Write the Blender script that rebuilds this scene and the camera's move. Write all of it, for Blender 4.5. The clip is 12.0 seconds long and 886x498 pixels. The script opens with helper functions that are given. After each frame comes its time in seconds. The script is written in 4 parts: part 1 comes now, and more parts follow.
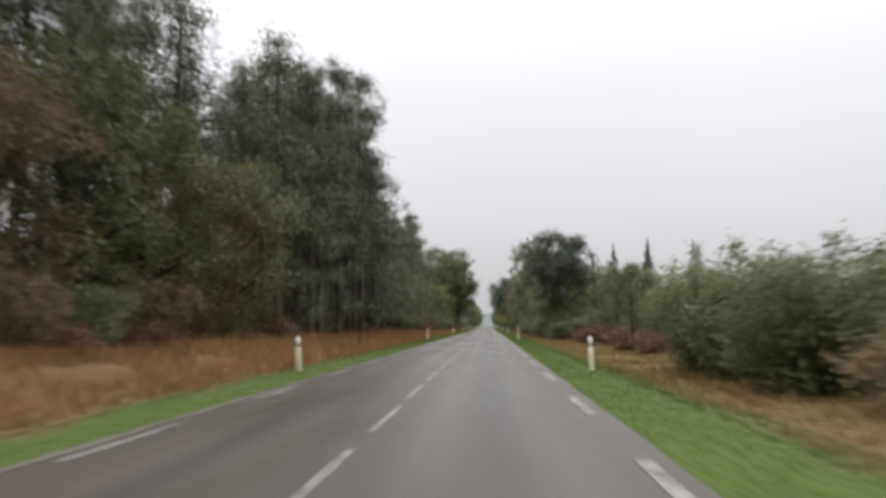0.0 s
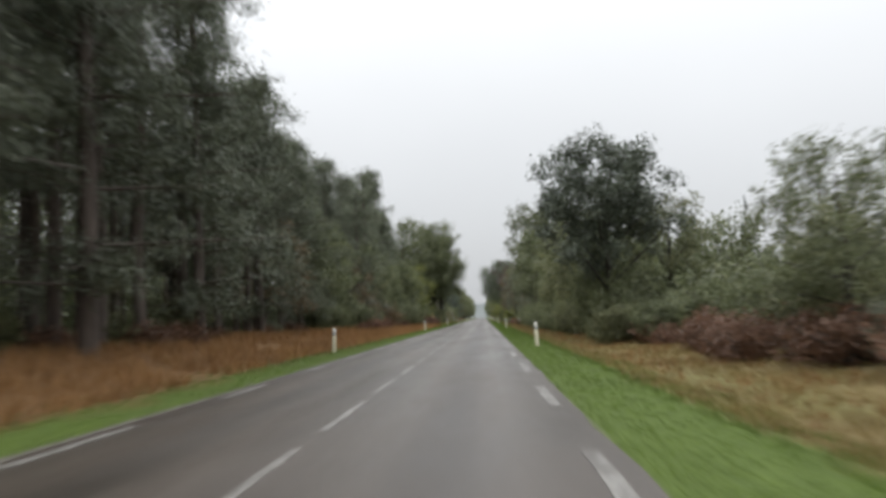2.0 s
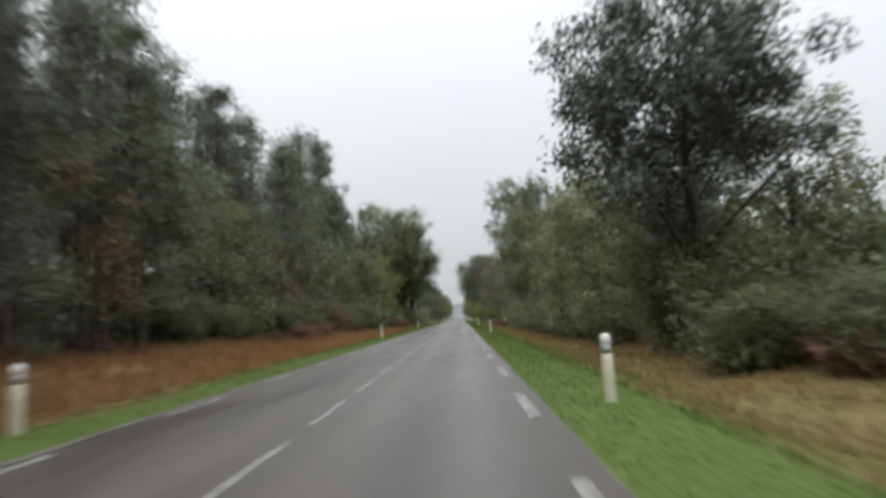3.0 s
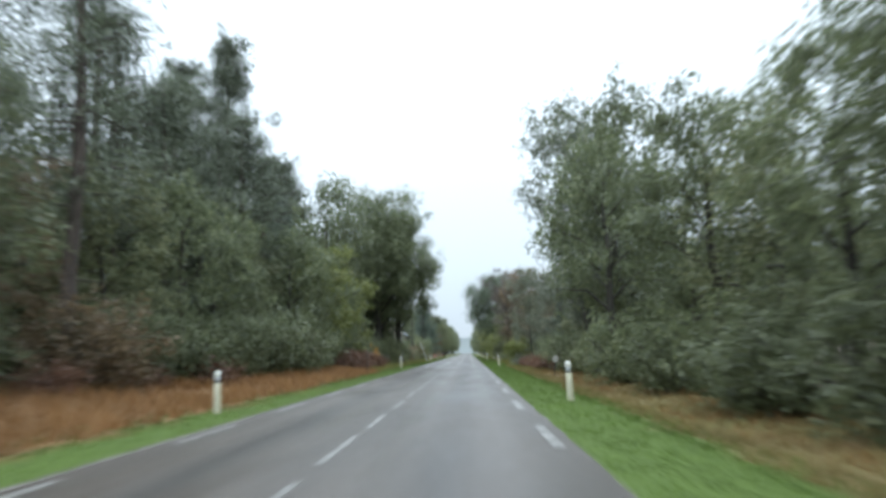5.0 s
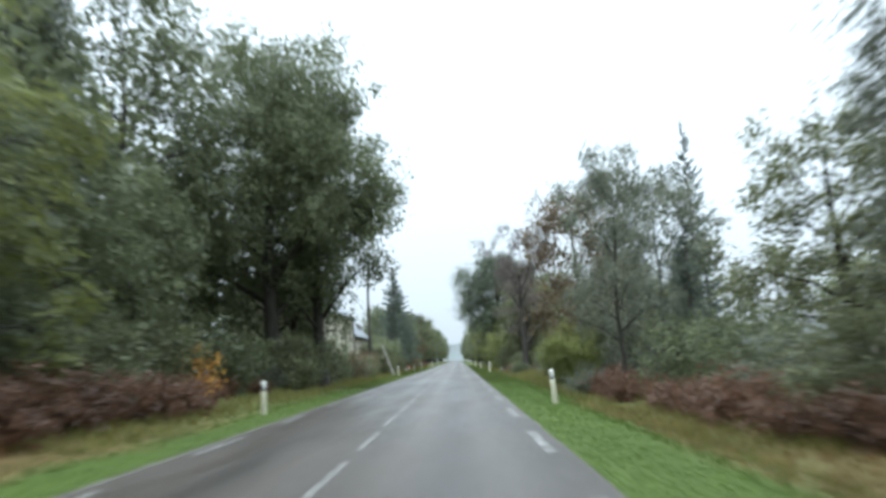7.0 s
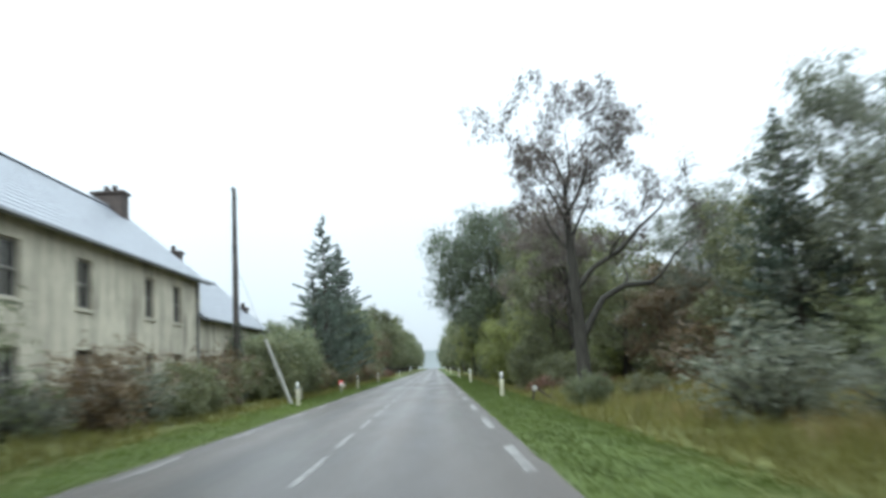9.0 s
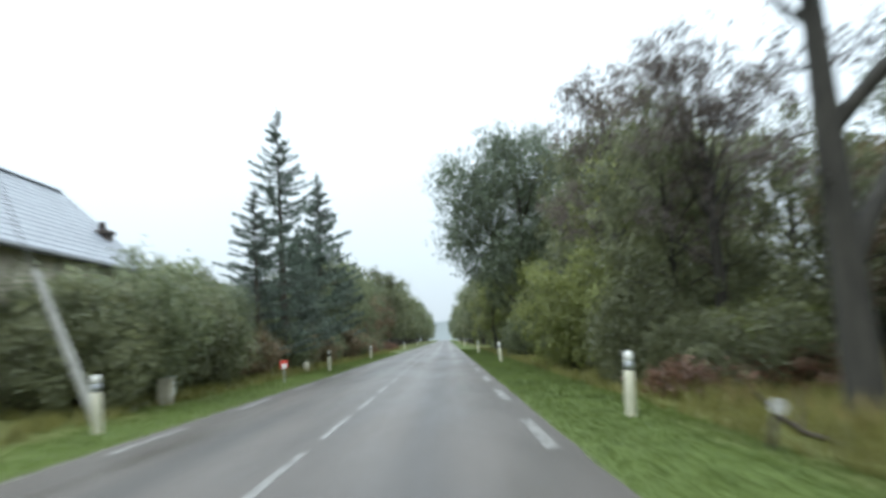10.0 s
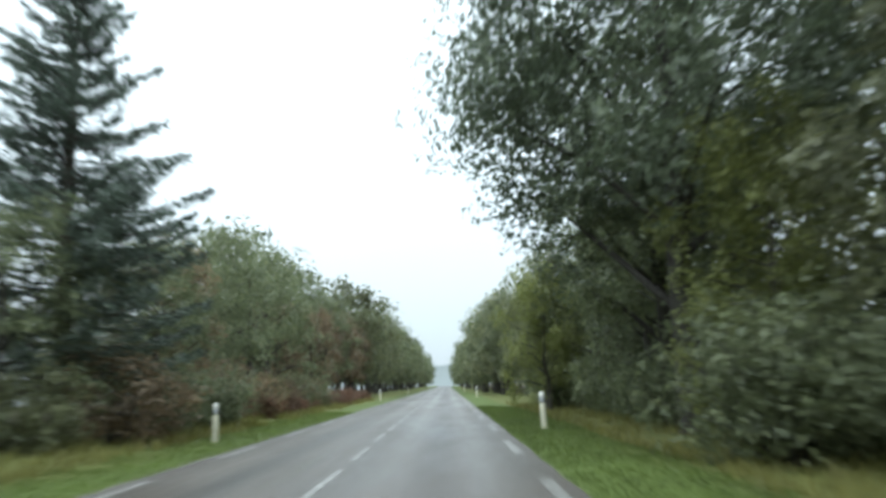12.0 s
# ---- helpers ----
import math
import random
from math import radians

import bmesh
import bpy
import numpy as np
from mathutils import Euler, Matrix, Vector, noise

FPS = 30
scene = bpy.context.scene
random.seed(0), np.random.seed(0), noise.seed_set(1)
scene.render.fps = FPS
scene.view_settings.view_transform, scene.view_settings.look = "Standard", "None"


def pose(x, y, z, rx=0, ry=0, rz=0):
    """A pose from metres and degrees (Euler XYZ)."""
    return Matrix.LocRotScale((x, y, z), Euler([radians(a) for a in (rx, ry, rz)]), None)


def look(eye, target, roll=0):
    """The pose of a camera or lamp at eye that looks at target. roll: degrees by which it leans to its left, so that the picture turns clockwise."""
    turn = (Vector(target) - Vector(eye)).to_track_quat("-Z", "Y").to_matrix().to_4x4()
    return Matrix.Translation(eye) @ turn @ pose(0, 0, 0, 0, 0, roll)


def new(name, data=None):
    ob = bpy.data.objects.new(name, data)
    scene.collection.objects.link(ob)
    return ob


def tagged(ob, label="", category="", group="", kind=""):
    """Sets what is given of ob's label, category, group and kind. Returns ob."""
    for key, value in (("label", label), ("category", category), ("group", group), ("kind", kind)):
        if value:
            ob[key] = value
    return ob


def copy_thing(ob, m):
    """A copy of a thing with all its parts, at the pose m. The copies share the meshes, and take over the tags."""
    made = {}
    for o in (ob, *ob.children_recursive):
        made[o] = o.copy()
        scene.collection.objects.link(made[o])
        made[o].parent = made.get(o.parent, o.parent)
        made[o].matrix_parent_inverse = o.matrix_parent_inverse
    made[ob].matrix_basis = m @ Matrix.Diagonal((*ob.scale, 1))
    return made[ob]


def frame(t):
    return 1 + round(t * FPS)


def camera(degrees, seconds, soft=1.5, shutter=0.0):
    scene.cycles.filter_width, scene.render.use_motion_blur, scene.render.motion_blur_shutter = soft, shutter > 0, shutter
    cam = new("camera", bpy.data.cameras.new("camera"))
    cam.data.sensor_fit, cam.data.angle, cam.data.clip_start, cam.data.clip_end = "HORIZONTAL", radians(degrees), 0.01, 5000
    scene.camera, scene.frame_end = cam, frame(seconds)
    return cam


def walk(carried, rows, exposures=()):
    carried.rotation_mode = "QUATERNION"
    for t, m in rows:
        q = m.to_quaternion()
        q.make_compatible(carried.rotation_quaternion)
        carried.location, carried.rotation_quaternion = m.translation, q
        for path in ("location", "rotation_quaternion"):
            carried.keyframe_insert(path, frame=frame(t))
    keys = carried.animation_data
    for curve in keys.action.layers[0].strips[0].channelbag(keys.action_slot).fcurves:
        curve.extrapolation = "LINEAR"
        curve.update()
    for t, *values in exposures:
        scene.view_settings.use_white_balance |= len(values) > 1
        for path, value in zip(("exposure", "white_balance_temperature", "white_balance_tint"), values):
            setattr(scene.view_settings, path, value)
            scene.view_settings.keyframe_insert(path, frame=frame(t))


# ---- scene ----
# ---- camera and its drive ----
cam = camera(61.4, 12.0, soft=3.4, shutter=0.55)
PATH = [
    (0, (1.509, 1.098, 1.301), (1.39, 3.084, 1.506), -1.1),
    (0.5, (1.71, 10.967, 1.263), (1.59, 12.953, 1.46), -2.3),
    (1, (1.892, 20.384, 1.252), (1.878, 22.377, 1.423), -2.3),
    (1.5, (1.987, 30.329, 1.283), (1.935, 32.322, 1.439), -1.5),
    (2, (2.007, 40.4, 1.29), (1.908, 42.389, 1.474), -2.7),
    (2.5, (2.067, 50.672, 1.3), (1.966, 52.66, 1.497), -3.1),
    (3, (2.108, 61.108, 1.312), (2.071, 63.099, 1.495), -3.9),
    (3.3, (1.987, 67.159, 1.358), (1.964, 69.15, 1.553), -2.3),
    (3.5, (1.959, 71.14, 1.286), (1.904, 73.129, 1.485), -0.8),
    (3.7, (1.936, 75.132, 1.242), (1.889, 77.124, 1.416), -1.3),
    (5.3, (1.838, 108.973, 1.284), (1.772, 110.952, 1.57), -3.2),
    (5.5, (1.836, 113.654, 1.344), (1.766, 115.632, 1.627), -4.1),
    (6, (1.69, 124.711, 1.334), (1.651, 126.689, 1.621), -3.1),
    (6.5, (1.676, 135.83, 1.341), (1.649, 137.809, 1.624), -2.3),
    (7, (1.71, 146.641, 1.372), (1.686, 148.62, 1.665), -3.4),
    (7.5, (1.816, 156.945, 1.381), (1.804, 158.928, 1.646), -3.8),
    (7.7, (1.83, 160.931, 1.331), (1.832, 162.916, 1.575), -5.0),
    (9.3, (1.856, 192.949, 1.331), (1.9, 194.923, 1.647), -3.8),
    (9.5, (1.834, 197.01, 1.341), (1.842, 198.985, 1.658), -3.1),
    (10, (1.824, 207.213, 1.29), (1.83, 209.199, 1.527), -3.7),
    (10.5, (1.766, 217.706, 1.346), (1.763, 219.69, 1.595), -3.7),
    (11, (1.721, 227.882, 1.358), (1.718, 229.866, 1.609), -4.0),
    (11.5, (1.623, 238.011, 1.328), (1.65, 239.989, 1.62), -5.1),
    (12, (1.736, 247.746, 1.253), (1.743, 249.714, 1.609), -2.8),
]
EXPOSURES = [(0.0, 0.22, 6450, 11), (1.5, 0.24, 6400, 9), (3.0, 0.22, 6250, 7), (3.7, 0.36, 6050, 4), (5.3, 0.74, 5520, 1), (7.7, 0.80, 5580, 0), (10.0, 0.71, 5670, 0), (12.0, 0.79, 5640, -3)]
walk(cam, [(t, look(eye, target, roll)) for t, eye, target, roll in PATH], EXPOSURES)

# ---- rainy overcast sky and a veiled sun ----
SUN_HEIGHT, SUN_SIDE = 52.0, 200.0
world = bpy.data.worlds.new("overcast")
scene.world = world
world.use_nodes = True
wn, wl = world.node_tree.nodes, world.node_tree.links
wn.clear()
sky = wn.new("ShaderNodeTexSky")
sky.sky_type, sky.sun_disc = "NISHITA", False
sky.sun_elevation, sky.sun_rotation = radians(SUN_HEIGHT), radians(SUN_SIDE)
sky.dust_density = 6.0
sky_dim = wn.new("ShaderNodeVectorMath")
sky_dim.operation = "SCALE"
sky_dim.inputs["Scale"].default_value = 0.1
wl.new(sky.outputs["Color"], sky_dim.inputs[0])
way = wn.new("ShaderNodeTexCoord")
split = wn.new("ShaderNodeSeparateXYZ")
wl.new(way.outputs["Generated"], split.inputs[0])
haze = wn.new("ShaderNodeValToRGB")
SKY_STEPS = ((0.0, 0.42), (0.12, 0.54), (0.3, 0.70), (0.5, 0.90), (0.85, 2.1))
haze.color_ramp.elements[0].color = (0.42, 0.422, 0.43, 1)
haze.color_ramp.elements[1].position, haze.color_ramp.elements[1].color = 0.85, (2.1, 2.1, 2.14, 1)
for height, glow in SKY_STEPS[1:-1]:
    haze.color_ramp.elements.new(height).color = (glow, glow * 1.003, glow * 1.015, 1)
wl.new(split.outputs["Z"], haze.inputs[0])
cloud = wn.new("ShaderNodeTexNoise")
cloud.inputs["Scale"].default_value, cloud.inputs["Detail"].default_value = 2.2, 5.0
wl.new(way.outputs["Generated"], cloud.inputs["Vector"])
cloud_range = wn.new("ShaderNodeMapRange")
cloud_range.inputs["To Min"].default_value, cloud_range.inputs["To Max"].default_value = 0.93, 1.07
wl.new(cloud.outputs["Fac"], cloud_range.inputs["Value"])
cover = wn.new("ShaderNodeVectorMath")
cover.operation = "SCALE"
wl.new(haze.outputs["Color"], cover.inputs[0])
wl.new(cloud_range.outputs["Result"], cover.inputs["Scale"])
sky_mix = wn.new("ShaderNodeMix")
sky_mix.data_type = "RGBA"
sky_mix.inputs["Factor"].default_value = 0.93
wl.new(sky_dim.outputs[0], sky_mix.inputs["A"])
wl.new(cover.outputs[0], sky_mix.inputs["B"])
background = wn.new("ShaderNodeBackground")
background.inputs["Strength"].default_value = 1.2
wl.new(sky_mix.outputs["Result"], background.inputs["Color"])
world_out = wn.new("ShaderNodeOutputWorld")
wl.new(background.outputs[0], world_out.inputs["Surface"])

sun_data = bpy.data.lights.new("sun", "SUN")
sun_data.energy, sun_data.angle, sun_data.color = 0.9, radians(40), (1.0, 0.97, 0.93)
sun = new("sun", sun_data)
a, e = radians(SUN_SIDE), radians(SUN_HEIGHT)
sun.matrix_world = look((0, 120, 60), (-40 * math.sin(a), 120 - 40 * math.cos(a), 60 - 40 * math.tan(e)))


# ---- materials ----
class Nodes:
    """A small helper that chains nodes of one material."""

    def __init__(self, name, roughness=0.7, specular=0.3):
        self.mat = bpy.data.materials.new(name)
        self.mat.use_nodes = True
        self.tree = self.mat.node_tree
        self.shader = self.tree.nodes["Principled BSDF"]
        self.shader.inputs["Roughness"].default_value = roughness
        self.shader.inputs["Specular IOR Level"].default_value = specular
        self.coord = self.tree.nodes.new("ShaderNodeTexCoord")

    def link(self, a, b):
        self.tree.links.new(a, b)

    def noise(self, scale, detail=4.0, rough=0.55, stretch=None, world_space=False):
        n = self.tree.nodes.new("ShaderNodeTexNoise")
        n.inputs["Scale"].default_value, n.inputs["Detail"].default_value = scale, detail
        n.inputs["Roughness"].default_value = rough
        source = self.coord.outputs["Object"]
        if world_space:
            source = self.tree.nodes.new("ShaderNodeNewGeometry").outputs["Position"]
        if stretch:
            m = self.tree.nodes.new("ShaderNodeMapping")
            m.inputs["Scale"].default_value = stretch
            self.link(source, m.inputs["Vector"])
            source = m.outputs["Vector"]
        self.link(source, n.inputs["Vector"])
        return n.outputs["Fac"]

    def ramp(self, value, stops):
        r = self.tree.nodes.new("ShaderNodeValToRGB")
        els = r.color_ramp.elements
        els[0].position, els[0].color = stops[0][0], (*stops[0][1], 1)
        els[1].position, els[1].color = stops[-1][0], (*stops[-1][1], 1)
        for p, c in stops[1:-1]:
            els.new(p).color = (*c, 1)
        self.link(value, r.inputs[0])
        return r.outputs["Color"]

    def range(self, value, lo, hi, to_lo=0.0, to_hi=1.0):
        m = self.tree.nodes.new("ShaderNodeMapRange")
        for key, v in (("From Min", lo), ("From Max", hi), ("To Min", to_lo), ("To Max", to_hi)):
            m.inputs[key].default_value = v
        self.link(value, m.inputs["Value"])
        return m.outputs["Result"]

    def mix(self, fac, a, b, blend="MIX"):
        m = self.tree.nodes.new("ShaderNodeMix")
        m.data_type, m.blend_type = "RGBA", blend
        for key, v in (("Factor", fac), ("A", a), ("B", b)):
            socket = m.inputs[key]
            if isinstance(v, (int, float)):
                socket.default_value = v
            elif isinstance(v, tuple):
                socket.default_value = (*v, 1)
            else:
                self.link(v, socket)
        return m.outputs["Result"]

    def math(self, op, a, b=0.0):
        m = self.tree.nodes.new("ShaderNodeMath")
        m.operation = op
        for socket, v in zip(m.inputs, (a, b)):
            if isinstance(v, (int, float)):
                socket.default_value = v
            else:
                self.link(v, socket)
        return m.outputs[0]

    def axis(self, name, world_space=True):
        s = self.tree.nodes.new("ShaderNodeSeparateXYZ")
        source = self.tree.nodes.new("ShaderNodeNewGeometry").outputs["Position"] if world_space else self.coord.outputs["Object"]
        self.link(source, s.inputs[0])
        return s.outputs[name]

    def color(self, socket):
        self.link(socket, self.shader.inputs["Base Color"])

    def rough(self, socket):
        self.link(socket, self.shader.inputs["Roughness"])

    def bump(self, value, strength=0.4, distance=0.01):
        b = self.tree.nodes.new("ShaderNodeBump")
        b.inputs["Strength"].default_value, b.inputs["Distance"].default_value = strength, distance
        self.link(value, b.inputs["Height"])
        self.link(b.outputs["Normal"], self.shader.inputs["Normal"])


def leaf_material(name, dark, mid_tone, light, see_through=0.5):
    """Wet leaves: each leaf and each tree a little different."""
    n = Nodes(name, 0.5, 0.42)
    dark = tuple(a + (b - a) * 0.45 for a, b in zip(dark, mid_tone))
    light = tuple(a + (b - a) * 0.35 for a, b in zip(light, mid_tone))
    geo = n.tree.nodes.new("ShaderNodeNewGeometry")
    info = n.tree.nodes.new("ShaderNodeObjectInfo")
    leaf = n.ramp(geo.outputs["Random Per Island"], [(0.0, dark), (0.55, mid_tone), (1.0, light)])
    patch = n.range(n.noise(0.6, 3.0), 0.3, 0.7, 0.82, 1.34)
    tree_tone = n.range(info.outputs["Random"], 0, 1, 0.84, 1.3)
    both = n.math("MULTIPLY", patch, tree_tone)
    comb = n.tree.nodes.new("ShaderNodeCombineColor")
    for k in range(3):
        n.link(both, comb.inputs[k])
    tone = n.mix(1.0, leaf, comb.outputs[0], "MULTIPLY")
    n.color(tone)
    thin = n.tree.nodes.new("ShaderNodeBsdfTranslucent")
    n.link(tone, thin.inputs["Color"])
    m = n.tree.nodes.new("ShaderNodeMixShader")
    m.inputs[0].default_value = see_through
    n.link(n.shader.outputs[0], m.inputs[1])
    n.link(thin.outputs[0], m.inputs[2])
    n.link(m.outputs[0], n.tree.nodes["Material Output"].inputs["Surface"])
    return n.mat


LEAF = {
    "oak": leaf_material("oak_leaves", (0.056, 0.066, 0.034), (0.111, 0.126, 0.063), (0.18, 0.192, 0.097)),
    "deep": leaf_material("deep_green_oak_leaves", (0.042, 0.053, 0.033), (0.084, 0.102, 0.06), (0.138, 0.156, 0.092), 0.45),
    "dark": leaf_material("holm_oak_leaves", (0.026, 0.033, 0.022), (0.055, 0.066, 0.045), (0.092, 0.105, 0.073), 0.3),
    "olive": leaf_material("olive_leaves", (0.06, 0.065, 0.033), (0.122, 0.130, 0.063), (0.195, 0.196, 0.098)),
    "lime": leaf_material("yellow_green_leaves", (0.092, 0.102, 0.029), (0.182, 0.2, 0.058), (0.28, 0.29, 0.098)),
    "rust": leaf_material("autumn_leaves", (0.062, 0.047, 0.027), (0.136, 0.099, 0.055), (0.215, 0.155, 0.086)),
    "red": leaf_material("rusty_bracken_leaves", (0.06, 0.033, 0.021), (0.122, 0.066, 0.041), (0.19, 0.112, 0.07)),
    "brown": leaf_material("withered_brown_leaves", (0.055, 0.045, 0.038), (0.108, 0.088, 0.074), (0.17, 0.14, 0.115)),
    "grey": leaf_material("grey_green_leaves", (0.065, 0.072, 0.052), (0.130, 0.140, 0.098), (0.221, 0.221, 0.156)),
    "pine": leaf_material("pine_needles", (0.041, 0.05, 0.033), (0.084, 0.096, 0.061), (0.135, 0.148, 0.095), 0.25),
    "spruce": leaf_material("spruce_needles", (0.034, 0.048, 0.035), (0.07, 0.09, 0.066), (0.122, 0.148, 0.11), 0.25),
    "orange": leaf_material("orange_leaves", (0.22, 0.11, 0.02), (0.42, 0.22, 0.04), (0.55, 0.33, 0.08)),
    "green_grass": leaf_material("verge_grass", (0.046, 0.072, 0.011), (0.074, 0.113, 0.018), (0.107, 0.148, 0.028), 0.35),
    "rank_grass": leaf_material("rank_verge_grass", (0.046, 0.068, 0.012), (0.078, 0.106, 0.02), (0.12, 0.14, 0.034), 0.35),
    "tan_grass": leaf_material("tan_meadow_grass", (0.105, 0.077, 0.028), (0.175, 0.132, 0.05), (0.25, 0.197, 0.082), 0.3),
    "dead_grass": leaf_material("dead_moor_grass", (0.118, 0.06, 0.022), (0.198, 0.106, 0.039), (0.275, 0.165, 0.069), 0.3),
    "dry_grass": leaf_material("straw_coloured_grass", (0.068, 0.07, 0.018), (0.13, 0.124, 0.032), (0.2, 0.18, 0.055), 0.3),
}


def bark(name, a, b, scale=6.0):
    n = Nodes(name, 0.8, 0.25)
    grain = n.noise(scale, 6.0, 0.65, (1, 1, 0.22))
    n.color(n.ramp(grain, [(0.3, a), (0.7, b)]))
    n.bump(grain, 0.8, 0.03)
    return n.mat


BARK_OAK = bark("oak_bark", (0.020, 0.018, 0.015), (0.058, 0.053, 0.042))
BARK_PINE = bark("pine_bark", (0.035, 0.027, 0.023), (0.11, 0.088, 0.072), 4.0)


def asphalt_material():
    n = Nodes("wet_asphalt", 0.4, 0.36)
    x = n.axis("X")
    fine = n.noise(90, 3.0, 0.7)
    broad = n.noise(0.55, 4.0, 0.6, (1, 0.18, 1))
    base = n.ramp(fine, [(0.25, (0.034, 0.028, 0.0225)), (0.55, (0.065, 0.0535, 0.0435)), (0.8, (0.118, 0.098, 0.080))])
    # darker oily middle of each lane, paler polished wheel tracks
    lane = n.math("ABSOLUTE", n.math("SUBTRACT", n.math("ABSOLUTE", x), 1.5))
    wheel = n.range(n.math("ABSOLUTE", n.math("SUBTRACT", lane, 0.75)), 0.0, 0.45, 1.0, 0.0)
    oil = n.range(lane, 0.1, 0.42, 1.0, 0.0)
    stain = n.noise(0.25, 4.0, 0.65, (2.2, 0.25, 1))
    tone = n.math("ADD", n.range(broad, 0.3, 0.7, 0.72, 1.10), n.math("MULTIPLY", wheel, 0.15))
    tone = n.math("SUBTRACT", tone, n.math("MULTIPLY", oil, n.range(stain, 0.35, 0.65, 0.10, 0.36)))
    comb = n.tree.nodes.new("ShaderNodeCombineColor")
    for k in range(3):
        n.link(tone, comb.inputs[k])
    n.color(n.mix(1.0, base, comb.outputs[0], "MULTIPLY"))
    n.rough(n.range(n.math("ADD", broad, n.math("MULTIPLY", wheel, -0.12)), 0.25, 0.7, 0.30, 0.55))
    n.bump(fine, 0.35, 0.006)
    return n.mat


def paint_material():
    n = Nodes("worn_white_road_paint", 0.45, 0.45)
    worn = n.noise(5.0, 7.0, 0.72, (1.0, 0.55, 1.0), True)
    n.color(n.ramp(worn, [(0.42, (0.066, 0.058, 0.05)), (0.55, (0.19, 0.181, 0.165)), (0.78, (0.33, 0.32, 0.295))]))
    n.bump(n.noise(60, 3), 0.4, 0.005)
    return n.mat


def ground_material():
    """Green verge beside the road, dead moor grass beyond, dark litter under the trees."""
    n = Nodes("ground", 0.85, 0.2)
    x = n.axis("X")
    wob = n.noise(0.35, 4.0, 0.6, None, True)
    fine = n.noise(5.0, 5.0, 0.7, None, True)
    far = n.math("ADD", n.math("ABSOLUTE", n.math("ADD", x, -0.35)), n.math("MULTIPLY", n.math("SUBTRACT", wob, 0.5), 2.2))
    green = n.ramp(fine, [(0.25, (0.042, 0.065, 0.011)), (0.75, (0.082, 0.118, 0.02))])
    brown = n.ramp(fine, [(0.25, (0.09, 0.05, 0.021)), (0.75, (0.185, 0.108, 0.046))])
    litter = n.ramp(fine, [(0.25, (0.03, 0.024, 0.017)), (0.75, (0.085, 0.065, 0.042))])
    tan = n.ramp(fine, [(0.25, (0.085, 0.062, 0.024)), (0.75, (0.165, 0.125, 0.05))])
    rank = n.ramp(fine, [(0.25, (0.042, 0.06, 0.011)), (0.75, (0.083, 0.108, 0.021))])
    soil = n.ramp(fine, [(0.25, (0.065, 0.058, 0.048)), (0.75, (0.16, 0.148, 0.125))])
    olive = n.ramp(fine, [(0.25, (0.052, 0.062, 0.016)), (0.75, (0.128, 0.13, 0.036))])
    patchy = n.range(n.noise(0.16, 3.0, 0.6, (1.0, 0.6, 1.0), True), 0.46, 0.6, 0.0, 0.85)
    dead = n.mix(n.range(x, -1.0, 1.0), brown, n.mix(n.math("MULTIPLY", patchy, 0.6), tan, olive))
    rough_land = n.mix(n.range(n.axis("Y"), 152.0, 172.0), dead, olive)
    verge = n.mix(n.range(n.axis("Y"), 183.0, 196.0), green, rank)
    c = n.mix(n.range(far, 4.5, 5.2), verge, rough_land)
    c = n.mix(n.range(far, 9.0, 11.5), c, litter)
    c = n.mix(n.range(n.math("ABSOLUTE", n.math("ADD", x, 0.12)), 3.30, 3.42, 1.0, 0.0), c, soil)
    n.color(c)
    n.bump(fine, 0.6, 0.03)
    return n.mat


def plain(name, color, roughness=0.6, vary=0.15, scale=6.0, metal=0.0, specular=0.4, grime=None):
    n = Nodes(name, roughness, specular)
    n.shader.inputs["Metallic"].default_value = metal
    v = n.noise(scale, 5.0, 0.65)
    lo = tuple(c * (1 - vary) for c in color)
    hi = tuple(min(1.0, c * (1 + vary)) for c in color)
    tone = n.ramp(v, [(0.3, lo), (0.7, hi)])
    if grime:
        streak = n.noise(1.3, 5.0, 0.7, (1, 1, 0.16))
        tone = n.mix(n.range(streak, 0.46, 0.68, 0.0, 0.8), tone, grime)
    n.color(tone)
    n.bump(v, 0.25, 0.01)
    return n.mat


ASPHALT, PAINT, GROUND = asphalt_material(), paint_material(), ground_material()
RENDER_WALL = plain("weathered_cream_render", (0.50, 0.46, 0.35), 0.85, 0.14, 2.0, grime=(0.13, 0.115, 0.09))
SLATE = plain("wet_grey_slate", (0.20, 0.21, 0.23), 0.38, 0.25, 3.0, specular=0.5)
BRICK = plain("sooty_brick", (0.075, 0.06, 0.052), 0.85, 0.35, 7.0)
WOOD_DARK = plain("dark_creosoted_wood", (0.05, 0.042, 0.035), 0.75, 0.35, 5.0)
WOOD_PALE = plain("weathered_grey_wood", (0.32, 0.31, 0.28), 0.75, 0.2, 5.0)
SHUTTER = plain("faded_brown_shutter_paint", (0.11, 0.085, 0.065), 0.6, 0.25, 5.0)
FRAME_GREY = plain("weathered_grey_paint", (0.30, 0.28, 0.24), 0.5, 0.12, 8.0)
POST_WHITE = plain("white_plastic", (0.60, 0.59, 0.54), 0.5, 0.1, 14.0, grime=(0.36, 0.34, 0.27))
POST_CREAM = plain("dirty_cream_plastic", (0.50, 0.475, 0.36), 0.55, 0.14, 9.0, grime=(0.25, 0.25, 0.15))
BAND_GREY = plain("grey_reflector_band", (0.36, 0.37, 0.38), 0.25, 0.1, 20.0)
BAND_BLACK = plain("black_band", (0.02, 0.02, 0.02), 0.4, 0.1, 20.0)
